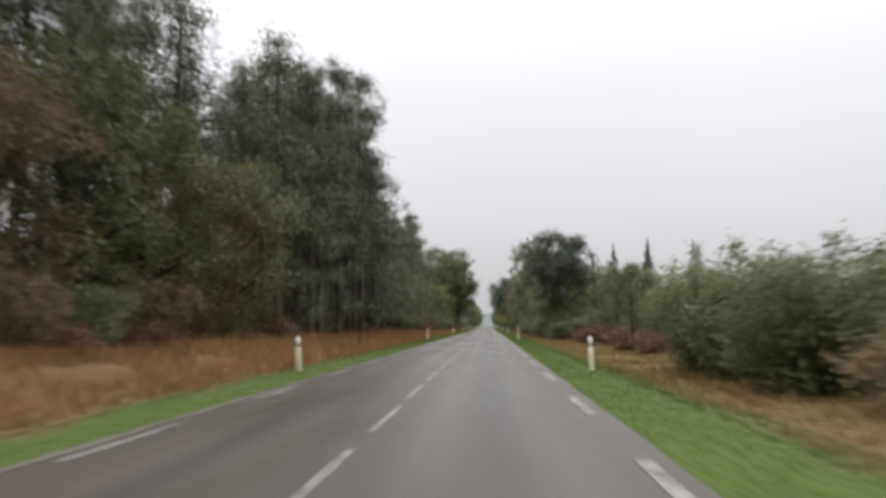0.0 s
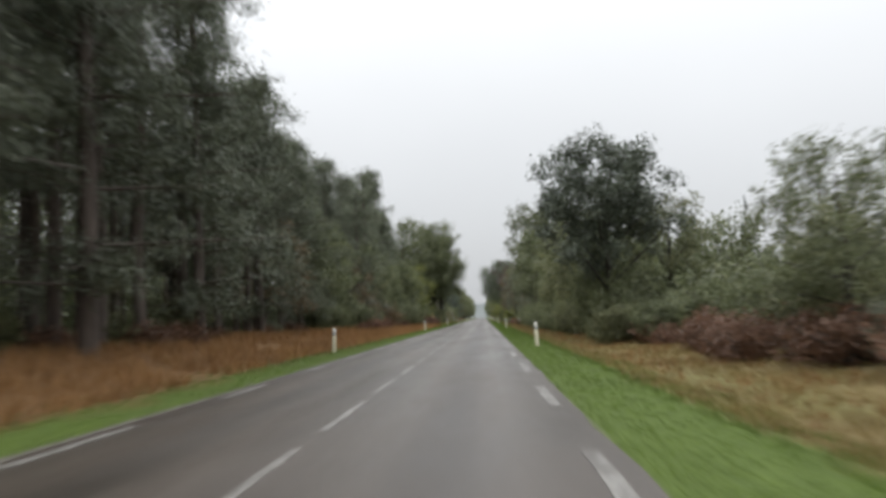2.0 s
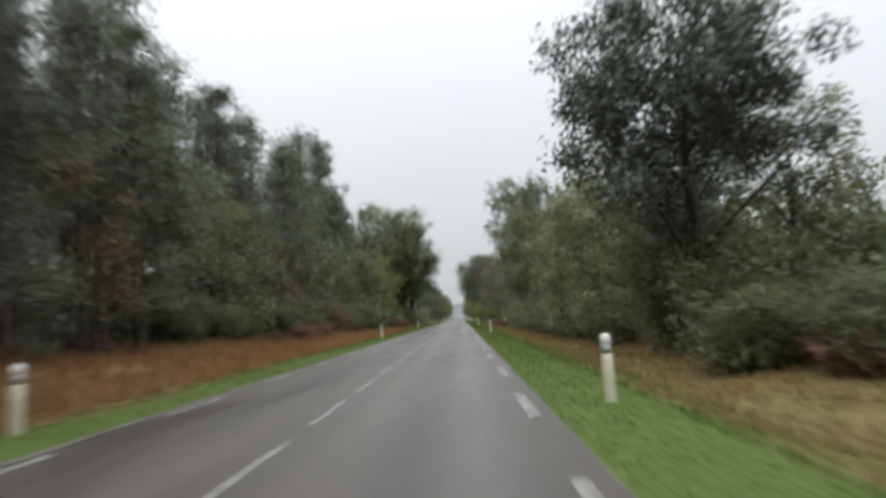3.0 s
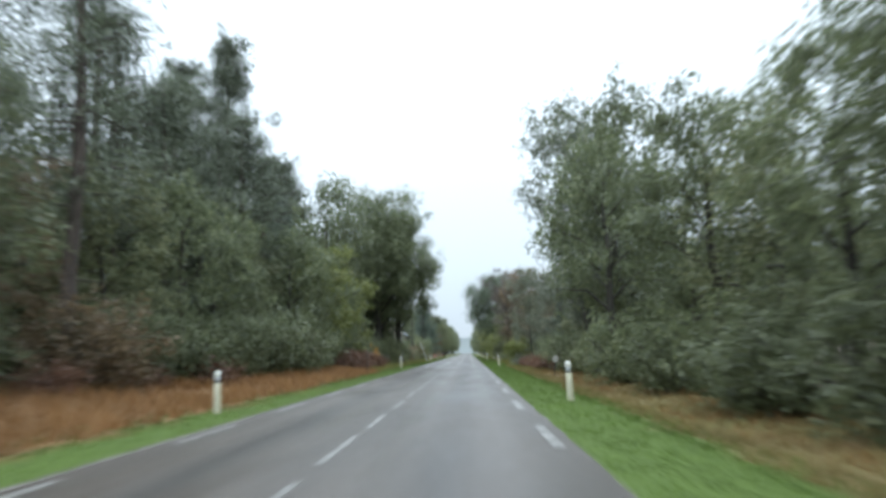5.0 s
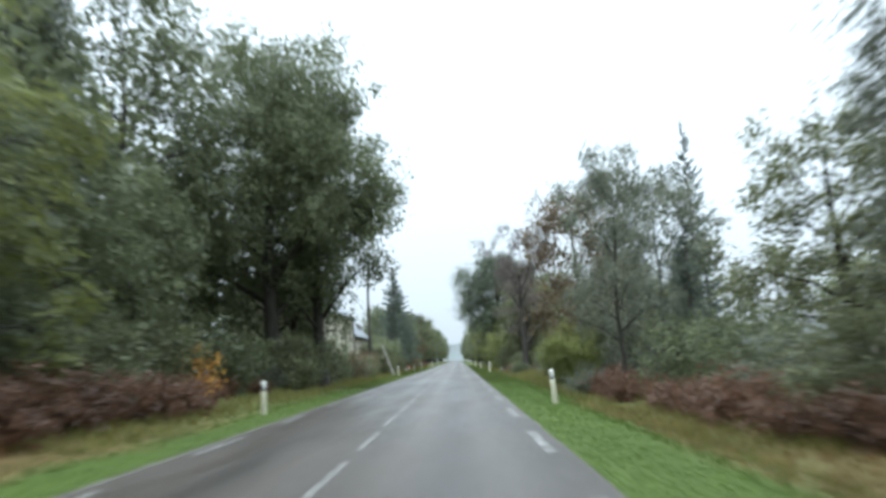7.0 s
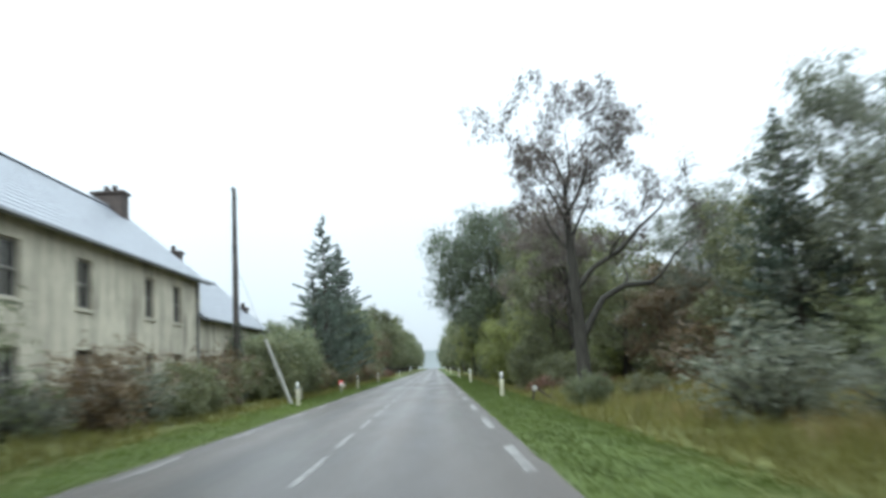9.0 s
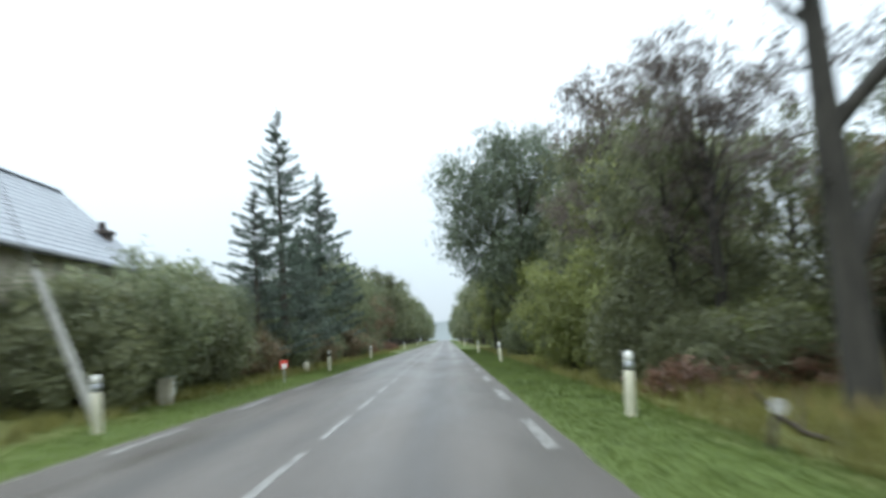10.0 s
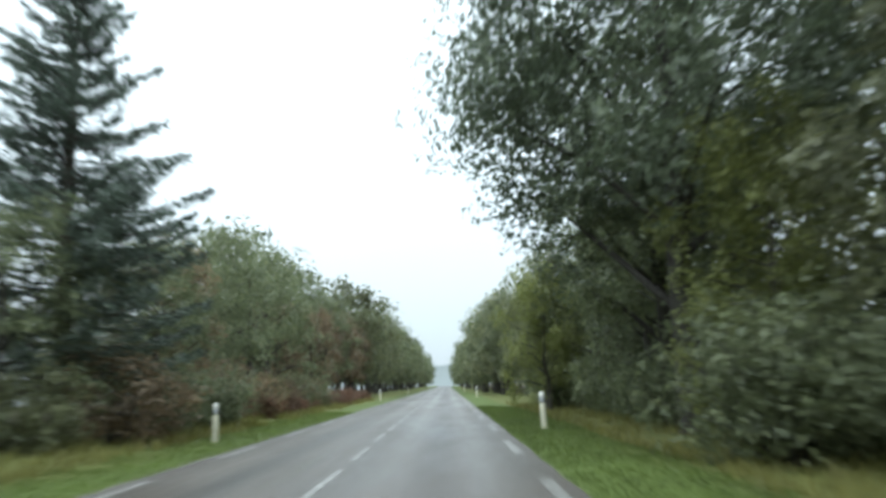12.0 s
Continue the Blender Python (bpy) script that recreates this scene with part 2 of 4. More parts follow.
SIGN_RED = plain("faded_red_plastic", (0.55, 0.07, 0.05), 0.45, 0.15, 9.0)
CONCRETE = plain("pale_concrete", (0.42, 0.39, 0.30), 0.85, 0.15, 8.0)
BOX_WHITE = plain("white_plastic_cabinet", (0.62, 0.64, 0.62), 0.45, 0.08, 8.0)
BOX_GREEN = plain("grey_green_cabinet", (0.25, 0.36, 0.33), 0.45, 0.1, 8.0)
GLASS = plain("dark_window_glass", (0.02, 0.022, 0.024), 0.08, 0.05, 3.0, specular=0.6)
ZINC = plain("zinc_gutter", (0.18, 0.18, 0.18), 0.45, 0.15, 6.0, metal=0.6)
# pale blue-grey: the haze over the far trees is painted into this base colour
FAR_WOOD_HAZED = plain("distant_woods_haze_tint", (0.36, 0.39, 0.40), 0.95, 0.08, 0.05, specular=0.0)


# ---- mesh helpers ----
def mesh_of(name, verts, faces, material, smooth=False):
    me = bpy.data.meshes.new(name)
    me.from_pydata([tuple(v) for v in verts], [], [tuple(f) for f in faces])
    me.materials.append(material)
    if smooth:
        me.polygons.foreach_set("use_smooth", np.ones(len(me.polygons), dtype=bool))
    me.update()
    return me


def mesh_array(name, verts, faces, material):
    """A mesh from arrays of corners and equal faces, for many small leaves."""
    me = bpy.data.meshes.new(name)
    k = faces.shape[1]
    me.vertices.add(len(verts))
    me.vertices.foreach_set("co", verts.astype(np.float32).ravel())
    me.loops.add(faces.size)
    me.loops.foreach_set("vertex_index", faces.astype(np.int32).ravel())
    me.polygons.add(len(faces))
    me.polygons.foreach_set("loop_start", np.arange(0, faces.size, k, dtype=np.int32))
    me.materials.append(material)
    me.update(calc_edges=True)
    return me


def part(name, bm, material, parent, label=""):
    """Links a bmesh as one mesh object under a thing or part."""
    me = bpy.data.meshes.new(name)
    bm.to_mesh(me)
    bm.free()
    me.materials.append(material)
    ob = new(name, me)
    ob.parent = parent
    return tagged(ob, label)


def box(x0, x1, y0, y1, z0, z1, bevel=0.0):
    bm = bmesh.new()
    bmesh.ops.create_cube(bm, size=1.0)
    for v in bm.verts:
        v.co = Vector(((x0 + x1) / 2 + v.co.x * (x1 - x0), (y0 + y1) / 2 + v.co.y * (y1 - y0), (z0 + z1) / 2 + v.co.z * (z1 - z0)))
    if bevel:
        bmesh.ops.bevel(bm, geom=bm.edges[:], offset=bevel, segments=2, affect="EDGES")
    return bm


def lathe(profile, sides=16):
    """A turned body from (radius, height) steps."""
    bm = bmesh.new()
    rings = []
    for r, z in profile:
        rings.append([bm.verts.new((r * math.cos(2 * math.pi * k / sides), r * math.sin(2 * math.pi * k / sides), z)) for k in range(sides)])
    for lower, upper in zip(rings, rings[1:]):
        for k in range(sides):
            bm.faces.new((lower[k], lower[(k + 1) % sides], upper[(k + 1) % sides], upper[k]))
    bm.faces.new(rings[0][::-1])
    bm.faces.new(rings[-1])
    for f in bm.faces:
        f.smooth = True
    return bm


def tube(verts, faces, points, radii, sides=7):
    """Adds a bent tapered tube to the lists."""
    start = len(verts)
    points = [Vector(p) for p in points]
    for i, p in enumerate(points):
        d = (points[min(i + 1, len(points) - 1)] - points[max(i - 1, 0)]).normalized()
        u = d.cross(Vector((0.3, 1, 0.1))).normalized()
        v = d.cross(u)
        for k in range(sides):
            ang = 2 * math.pi * k / sides
            verts.append(p + radii[i] * (math.cos(ang) * u + math.sin(ang) * v))
    for i in range(len(points) - 1):
        for k in range(sides):
            a0, b0 = start + i * sides + k, start + i * sides + (k + 1) % sides
            faces.append((a0, b0, b0 + sides, a0 + sides))


def smooth_step(v, a, b):
    t = min(1.0, max(0.0, (v - a) / (b - a)))
    return t * t * (3 - 2 * t)


def ground_height(x, y):
    """The lie of the land: a low bank on one side of the road, a shallow ditch on the other."""
    rough = 0.10 * noise.noise(Vector((x * 0.35, y * 0.22, 3.0))) + 0.05 * noise.noise(Vector((x * 1.1, y * 0.9, 8.0)))
    if x < 0:
        z = -0.05 + 0.12 * smooth_step(-x, 3.3, 4.6) + (0.66 - 0.24 * smooth_step(y, 95, 135)) * smooth_step(-x, 4.6, 9.5)
        z += rough * smooth_step(-x, 3.6, 6.0)
    else:
        z = -0.05 - 0.06 * smooth_step(x, 3.6, 4.8) - 0.30 * smooth_step(x, 4.8, 6.6) + 0.25 * smooth_step(x, 8.0, 13.0)
        z += rough * smooth_step(x, 3.8, 6.5)
    return z


# ---- ground, road and markings ----
ROAD_END = 688.0
xs = np.array([-3000, -900, -300, -120, -60, -36, -26, -20, -16, -13.5, -11.5, -10, -9, -8.2, -7.4, -6.7, -6.1, -5.6, -5.1, -4.6, -4.2, -3.8, -3.5, -3.25, -2.6,
               2.6, 3.25, 3.5, 3.8, 4.2, 4.6, 5.1, 5.6, 6.1, 6.7, 7.4, 8.2, 9, 10, 11.5, 13.5, 16, 20, 26, 36, 60, 120, 300, 900, 3000])
ys = np.concatenate([[-3000, -800, -200, -80, -40], np.arange(-20, 340, 0.8), np.arange(340, 660, 4.0), [700, 900, 1500, 3000]])
verts = []
for y in ys:
    for x in xs:
        if abs(x) < 3.0:
            verts.append((x, y, -0.14))
        elif abs(x) > 50 or y < -25 or y > 650:
            verts.append((x, y, 0.35 if x < 0 else -0.16))
        else:
            edge = 0.05 * noise.noise(Vector((x, y * 0.8, 1.0))) if abs(x) < 3.6 else 0.0
            verts.append((x + edge, y, ground_height(x, y)))
nx = len(xs)
faces = [(j * nx + i, j * nx + i + 1, (j + 1) * nx + i + 1, (j + 1) * nx + i) for j in range(len(ys) - 1) for i in range(nx - 1)]
ground = new("ground", mesh_of("ground", verts, faces, GROUND, True))
tagged(ground, "grassy ground with green verges and dead moor grass", "ground", kind="structure")

ROAD_HALF = 3.22
verts, faces = [], []
road_ys = np.arange(-60, ROAD_END, 1.2)
for j, y in enumerate(road_ys):
    wl_, wr_ = (ROAD_HALF + 0.09 * noise.noise(Vector((s * 7.0, y * 0.7, 2.0))) + 0.04 * noise.noise(Vector((s * 3.0, y * 3.0, 5.0))) for s in (-1, 1))
    row = [(-wl_, -0.20), (-wl_, -0.022), (-1.6, -0.004), (0, 0.004), (1.6, -0.004), (wr_, -0.022), (wr_, -0.20)]
    verts += [(x, y, z) for x, z in row]
    if j:
        o = (j - 1) * 7
        faces += [(o + k, o + k + 1, o + k + 8, o + k + 7) for k in range(6)]
road = new("road", mesh_of("road", verts, faces, ASPHALT))
tagged(road, "straight two-lane country road of wet worn asphalt", "road", kind="structure")


def dash_mesh(name, length, width, seed):
    """A painted dash with slightly ragged edges, 4 mm proud of the asphalt."""
    r = random.Random(seed)
    steps = 12
    v, f = [], []
    for k in range(steps + 1):
        y = (k / steps - 0.5) * length
        a0, b0 = width / 2 + r.uniform(-0.012, 0.008), width / 2 + r.uniform(-0.012, 0.008)
        v += [(-a0, y, 0.0), (b0, y, 0.0), (-a0, y, -0.006), (b0, y, -0.006)]
        if k:
            o = 4 * (k - 1)
            f += [(o, o + 1, o + 5, o + 4), (o + 2, o, o + 4, o + 6), (o + 1, o + 3, o + 7, o + 5)]
    return mesh_of(name, v, f, PAINT)


CENTRE = [dash_mesh("centre_dash", 3.0, 0.115, s) for s in range(4)]
EDGE = [dash_mesh("edge_dash", 3.0, 0.17, 10 + s) for s in range(4)]


def lay_dashes(name, meshes, x, z, period, first, last, anchor):
    k = math.ceil((first - anchor) / period)
    while anchor + k * period < last:
        ob = new(name, meshes[k % len(meshes)])
        ob.parent = road
        ob.location = (x + 0.012 * math.sin(k * 2.1), anchor + k * period, z)
        k += 1


for first, last, anchor in ((-30, 106, 33.7), (106, 186, 156.1), (186, 470, 206.4)):
    lay_dashes("centre_dash", CENTRE, 0.0, 0.009, 4.333, first, last, anchor)
for first, last, anchor in ((-30, 106, 33.1), (106, 186, 165.5), (186, 470, 204.3)):
    lay_dashes("edge_dash", EDGE, 2.95, -0.011, 6.5, first, last, anchor)
for first, last, anchor in ((-30, 106, 49.2), (106, 186, 167.8), (186, 470, 219.3)):
    lay_dashes("edge_dash", EDGE, -2.95, -0.011, 6.5, first, last, anchor)


# ---- foliage ----
SPRAY = 8  # leaves on one twig end


def leaves(rng, centres, radii, count, size, aspect=0.6, droop=0.0, flat=1.0, shell=0.5):
    """Three-cornered leaves on twig ends scattered in round clumps, facing mostly outwards and up."""
    share = radii**2 / np.sum(radii**2)
    sprays = max(1, count // SPRAY)
    count = sprays * SPRAY
    pick = np.repeat(rng.choice(len(centres), sprays, p=share), SPRAY)
    d = rng.normal(size=(sprays, 3))
    d /= np.linalg.norm(d, axis=1, keepdims=True)
    d = np.repeat(d, SPRAY, axis=0)
    facing = d * 0.8 + rng.normal(size=(count, 3)) * 0.36 + (0, 0, 0.4)
    facing /= np.linalg.norm(facing, axis=1, keepdims=True)
    d = d * np.repeat(rng.random((sprays, 1)) ** shell, SPRAY, axis=0)
    d[:, 2] *= flat
    c = centres[pick] + d * radii[pick][:, None] + rng.normal(size=(count, 3)) * size * 0.85
    u = np.cross(facing, rng.normal(size=(count, 3)))
    u[:, 2] -= droop
    u /= np.linalg.norm(u, axis=1, keepdims=True)
    w = np.cross(u, facing)
    s = size * rng.uniform(0.6, 1.4, (count, 1))
    side = w * s * aspect * 0.5
    v = np.stack([c - u * s * 0.5 - side, c - u * s * 0.5 + side, c + u * s * 0.5], 1).reshape(-1, 3)
    return v, np.arange(count * 3).reshape(-1, 3)


def make_thing(name, pieces, label, category, group):
    """An Empty at the base with its parts below it."""
    root = new(name)
    root.empty_display_size = 0.5
    for part_name, me in pieces:
        ob = new(part_name, me)
        ob.parent = root
    return tagged(root, label, category, group)


def broadleaf(seed, height, radius, base, count, size, tint, bark_mat, sparse=False, lean=0.0, stout=1.0, lobed=False):
    """Trunk, forked limbs and a crown of clumped leaves with gaps."""
    rng, r = np.random.default_rng(seed), random.Random(seed)
    v, f = [], []
    top = Vector((lean + r.uniform(-0.4, 0.4), r.uniform(-0.4, 0.4), height * 0.8))
    thick = (0.018 * height + 0.05) * stout
    trunk = [Vector((0, 0, -0.4))] + [top * t + Vector((r.uniform(-0.15, 0.15), r.uniform(-0.15, 0.15), 0)) * (t > 0) for t in (0.02, 0.2, 0.4, 0.6, 0.8, 1.0)]
    tube(v, f, trunk, [thick * k for k in (1.5, 1.15, 0.9, 0.75, 0.55, 0.35, 0.12)], 8)
    centres, radii = [], []
    limbs = 15 if size < 0.3 else 8
    for k in range(limbs):
        t = 0.22 + 0.75 * k / limbs
        start = top * t
        ang = k * 2.4 + r.uniform(-0.4, 0.4)
        h = base + (height - base) * (0.12 + 0.86 * (k + r.random()) / limbs)
        rel = (h - base) / (height - base)
        out = radius * math.sqrt(max(0.05, 1 - (2 * rel - 0.85) ** 2 / 1.5)) * r.uniform(0.6, 0.86)
        end = Vector((math.cos(ang) * out + lean * t, math.sin(ang) * out, h))
        bend = start.lerp(end, 0.5) + Vector((r.uniform(-0.3, 0.3), r.uniform(-0.3, 0.3), r.uniform(0.0, 0.6)))
        tube(v, f, [start, bend, end], [thick * 0.42 * (1.1 - t), thick * 0.25 * (1.1 - t) + 0.01, 0.012], 5)
        for q in (0.5, 0.78, 1.0):
            p = (start.lerp(bend, q * 2) if q < 0.5 else bend.lerp(end, q * 2 - 1))
            for _ in range(2 if q > 0.6 else 1):
                off = Vector((r.gauss(0, 1), r.gauss(0, 1), r.gauss(0, 0.7))) * radius * 0.16
                centres.append(p + off)
                radii.append(radius * r.uniform(0.15, 0.30))
                if sparse or r.random() < 0.5:
                    tube(v, f, [p, p + off * 1.2], [0.02, 0.006], 4)
    for _ in range(8):
        centres.append(top + Vector((r.gauss(0, radius * 0.25), r.gauss(0, radius * 0.25), r.uniform(-0.1, 0.24) * height)))
        radii.append(radius * r.uniform(0.14, 0.24))
    swell = 1.35 if lobed else 1.0
    for _ in range(0 if sparse else round((1.5 if lobed else 2) * radius**2 + (60 if radius > 6 and not lobed else 0))):
        d = Vector((r.gauss(0, 1), r.gauss(0, 1), r.gauss(0, 1))).normalized() * r.uniform(0.55, 0.98)
        p = Vector((d.x * radius * 0.86 + lean * 0.5, d.y * radius * 0.86, (base + height) / 2 + d.z * (height - base) * 0.46))
        centres.append(p)
        radii.append(radius * r.uniform(0.16, 0.27) * swell)
    centres, radii = np.array(centres), np.array(radii) * (1.0 if sparse else 0.86)
    centres[:, 2] = np.minimum(centres[:, 2], height - radii * 0.7)
    reach = np.hypot(centres[:, 0], centres[:, 1])
    centres[:, :2] *= np.minimum(1.0, (radius - radii * 0.6) / np.maximum(reach, 0.01))[:, None]
    lv, lf = leaves(rng, centres, radii, count, size, shell=0.3 if lobed else 0.5)
    return [("trunk", mesh_of("trunk", v, f, bark_mat, True)), ("crown", mesh_array("crown", lv, lf, LEAF[tint]))]


def half_bare(seed, low_limbs=True):
    """An old tree: stout trunk, perhaps a low limb bowing outwards and another above it, then a fan of rising limbs with thin withered leaves."""
    rng, r = np.random.default_rng(seed), random.Random(seed)
    v, f, tips = [], [], []

    def grow(p, way, length, thick, depth):
        """A bending branch that forks again and again."""
        points, radii = [p], [thick]
        for k in range(3):
            way = (way + Vector((r.gauss(0, 0.16), r.gauss(0, 0.16), r.gauss(0.05, 0.1)))).normalized()
            points.append(points[-1] + way * length / 3)
            radii.append(thick * (1 - 0.17 * (k + 1)))
        tube(v, f, points, radii, 6 if depth > 2 else 4)
        if depth < 3:
            tips.extend(points[2:])
        if depth:
            for k in range(2 if r.random() < 0.55 else 3):
                turn = Vector((r.gauss(0, 0.55), r.gauss(0, 0.55), r.gauss(0.12, 0.35)))
                grow(points[-1] if k < 2 else points[2], (way + turn).normalized(), length * r.uniform(0.62, 0.85), radii[-1] * r.uniform(0.55, 0.75), depth - 1)

    tube(v, f, [(0, 0, -0.4), (0.02, 0, 0.3), (0, 0.05, 2.4), (-0.05, 0, 4.8), (-0.1, -0.05, 7.2), (-0.05, 0.1, 9.0)], [0.42, 0.32, 0.27, 0.22, 0.16, 0.08], 10)
    if low_limbs:
        tube(v, f, [(0.05, 0, 2.5), (0.55, 0.15, 3.3), (1.2, 0.3, 4.2), (2.2, 0.4, 4.7), (3.4, 0.5, 4.75)], [0.18, 0.16, 0.14, 0.12, 0.10], 8)
        grow(Vector((3.4, 0.5, 4.75)), Vector((1, 0.1, 0.45)).normalized(), 1.7, 0.09, 3)
        grow(Vector((2.2, 0.4, 4.7)), Vector((0.5, 0.7, 0.8)).normalized(), 1.4, 0.06, 3)
        tube(v, f, [(0, 0, 4.6), (0.8, -0.2, 5.5), (1.9, -0.4, 6.1), (2.9, -0.5, 7.1)], [0.14, 0.12, 0.10, 0.08], 7)
        grow(Vector((2.9, -0.5, 7.1)), Vector((0.8, -0.2, 0.7)).normalized(), 1.6, 0.07, 3)
        grow(Vector((1.5, -0.3, 5.9)), Vector((0.2, -0.6, 0.9)).normalized(), 1.6, 0.06, 3)
    else:
        for z, ang, lean in ((3.4, 0.3, 0.8), (4.4, 2.9, 0.9), (5.2, 1.4, 0.9), (5.6, 4.9, 0.8)):
            grow(Vector((-0.03, 0, z)), Vector((math.cos(ang) * lean, math.sin(ang) * lean, 1)).normalized(), 2.0, 0.10, 4)
    for ang, lean, z in ((0.2, 0.7, 6.6), (1.5, 0.6, 7.0), (2.8, 0.75, 6.3), (3.6, 0.5, 7.4), (4.7, 0.6, 6.9), (5.6, 0.45, 7.9), (0.9, 0.3, 8.6), (3.0, 0.2, 8.8)):
        grow(Vector((-0.08, 0, z)), Vector((math.cos(ang) * lean, math.sin(ang) * lean, 1)).normalized(), r.uniform(1.6, 2.2), 0.095, 4)
    for z, ang in ((3.6, 3.3), (5.6, 2.2), (6.4, 4.0)):
        grow(Vector((0, 0, z)), Vector((math.cos(ang), math.sin(ang), 0.5)).normalized(), 1.0, 0.045, 2)
    tips = np.array(tips)
    lv, lf = leaves(rng, tips, np.full(len(tips), 0.46), 16000, 0.13)
    return [("trunk", mesh_of("trunk", v, f, BARK_OAK, True)), ("crown", mesh_array("crown", lv, lf, LEAF["brown"]))]


def pine(seed, height, radius, base, count, size, tint="pine", bark_mat=None):
    """A straight forest pine: bare trunk with dead stubs, clumped crown high up."""
    rng, r = np.random.default_rng(seed), random.Random(seed)
    v, f = [], []
    thick = 0.011 * height + 0.03
    wob = [(r.uniform(-0.12, 0.12), r.uniform(-0.12, 0.12)) for _ in range(7)]
    tube(v, f, [(wob[k][0] * (k > 1), wob[k][1] * (k > 1), z * height) for k, z in enumerate((-0.02, 0.01, 0.2, 0.4, 0.6, 0.8, 0.98))],
         [thick * k for k in (1.3, 1.1, 0.95, 0.8, 0.62, 0.4, 0.06)], 7)
    for _ in range(12):
        z = r.uniform(0.15, base / height) * height
        ang, out = r.uniform(0, 6.28), r.uniform(0.5, 1.6)
        tube(v, f, [(0, 0, z), (math.cos(ang) * out, math.sin(ang) * out, z - 0.1 * out)], [0.03, 0.008], 4)
    centres, radii = [], []
    whorls = 11
    for k in range(whorls):
        z = base + (height - base) * (k / whorls) ** 0.9
        reach = radius * (1 - 0.8 * (k / whorls) ** 1.3) * r.uniform(0.75, 1.1)
        for q in range(4):
            ang = k * 1.1 + q * 1.57 + r.uniform(-0.5, 0.5)
            out = reach * r.uniform(0.45, 1.42)
            root = z + r.uniform(-0.5, 0.5) * (height - base) / whorls
            end = Vector((math.cos(ang) * out, math.sin(ang) * out, root + 0.3 * out * r.uniform(-0.8, 1.0)))
            tube(v, f, [(0, 0, root), end], [0.05, 0.012], 4)
            for s in (0.4, 0.7, 1.0):
                centres.append(Vector((0, 0, root)).lerp(end, s) + Vector((r.gauss(0, 0.3), r.gauss(0, 0.3), r.gauss(0.1, 0.3))))
                radii.append(r.uniform(0.45, 0.95) * (1.2 - 0.55 * s))
    centres.append(Vector((0, 0, height - 0.4)))
    radii.append(0.5)
    lv, lf = leaves(rng, np.array(centres), np.array(radii), count, size, 0.17, -0.2, 0.8)
    return [("trunk", mesh_of("trunk", v, f, bark_mat or BARK_PINE, True)), ("crown", mesh_array("crown", lv, lf, LEAF[tint]))]


def spruce(seed, height, radius, count, size, gappy=False):
    """A spruce: irregular whorls of boughs with lifted tips, fringed with hanging twigs, and a thin leading shoot."""
    rng, r = np.random.default_rng(seed), random.Random(seed)
    v, f = [], []
    tube(v, f, [(0, 0, -0.3), (0, 0, height * 0.35), (0.05, 0, height * 0.7), (0, 0, height)], [0.012 * height + 0.04, 0.009 * height + 0.03, 0.05, 0.012], 7)
    boughs = []
    z = 0.12 * height
    while z < height - 0.35:
        rel = z / height
        reach = radius * min((1 - rel) ** 1.05, 0.6) + 0.08
        for q in range(8 if gappy else 10):
            ang, out = r.uniform(0, 6.28), reach * r.uniform(0.45, 1.12)
            lift = (0.10 + 0.34 * rel) * r.uniform(0.3, 1.5)
            root = z + r.uniform(-0.25, 0.25)
            mid_point = Vector((math.cos(ang) * out * 0.55, math.sin(ang) * out * 0.55, root + (lift - 0.16) * out * 0.5))
            end = Vector((math.cos(ang) * out, math.sin(ang) * out, root + lift * out))
            tube(v, f, [(0, 0, root), mid_point, end], [0.03, 0.02, 0.006], 4)
            boughs.append((root, *mid_point, *end, out))
        z += r.uniform(0.3, 0.52) * (0.75 + 0.5 * (1 - rel)) * (1.2 if gappy else 1.0)
    boughs = np.array(boughs)
    share = (boughs[:, 7] + 0.05) ** 1.5
    pick = boughs[rng.choice(len(boughs), count, p=share / share.sum())]
    t = rng.random(count) ** 0.62
    start = np.stack([np.zeros(count), np.zeros(count), pick[:, 0]], 1)
    on = np.where(t[:, None] < 0.55, start + (pick[:, 1:4] - start) * (t / 0.55)[:, None], pick[:, 1:4] + (pick[:, 4:7] - pick[:, 1:4]) * ((t - 0.55) / 0.45)[:, None])
    ahead = pick[:, 4:7] - start
    ahead /= np.linalg.norm(ahead, axis=1, keepdims=True)
    across = np.stack([-ahead[:, 1], ahead[:, 0], np.zeros(count)], 1)
    side = rng.normal(size=count) * (0.03 + 0.19 * pick[:, 7] * (1.04 - t)) * (0.85 if gappy else 1.1)
    hang = np.abs(rng.normal(size=count)) * (0.03 + 0.02 * pick[:, 7]) * (0.8 if gappy else 1.3) + 0.15 * np.abs(side)
    c = on + across * side[:, None]
    c[:, 2] -= hang - 0.04
    u = ahead * 0.8 + across * np.sign(side)[:, None] * 0.55 + rng.normal(size=(count, 3)) * 0.35
    u[:, 2] -= 0.3
    u /= np.linalg.norm(u, axis=1, keepdims=True)
    w = np.cross(u, rng.normal(size=(count, 3)))
    w /= np.linalg.norm(w, axis=1, keepdims=True)
    s = size * rng.uniform(0.6, 1.4, (count, 1))
    lv = np.stack([c - u * s * 0.5 - w * s * 0.13, c - u * s * 0.5 + w * s * 0.13, c + u * s * 0.5], 1).reshape(-1, 3)
    return [("trunk", mesh_of("trunk", v, f, BARK_PINE, True)), ("crown", mesh_array("crown", lv, np.arange(count * 3).reshape(-1, 3), LEAF["spruce"]))]


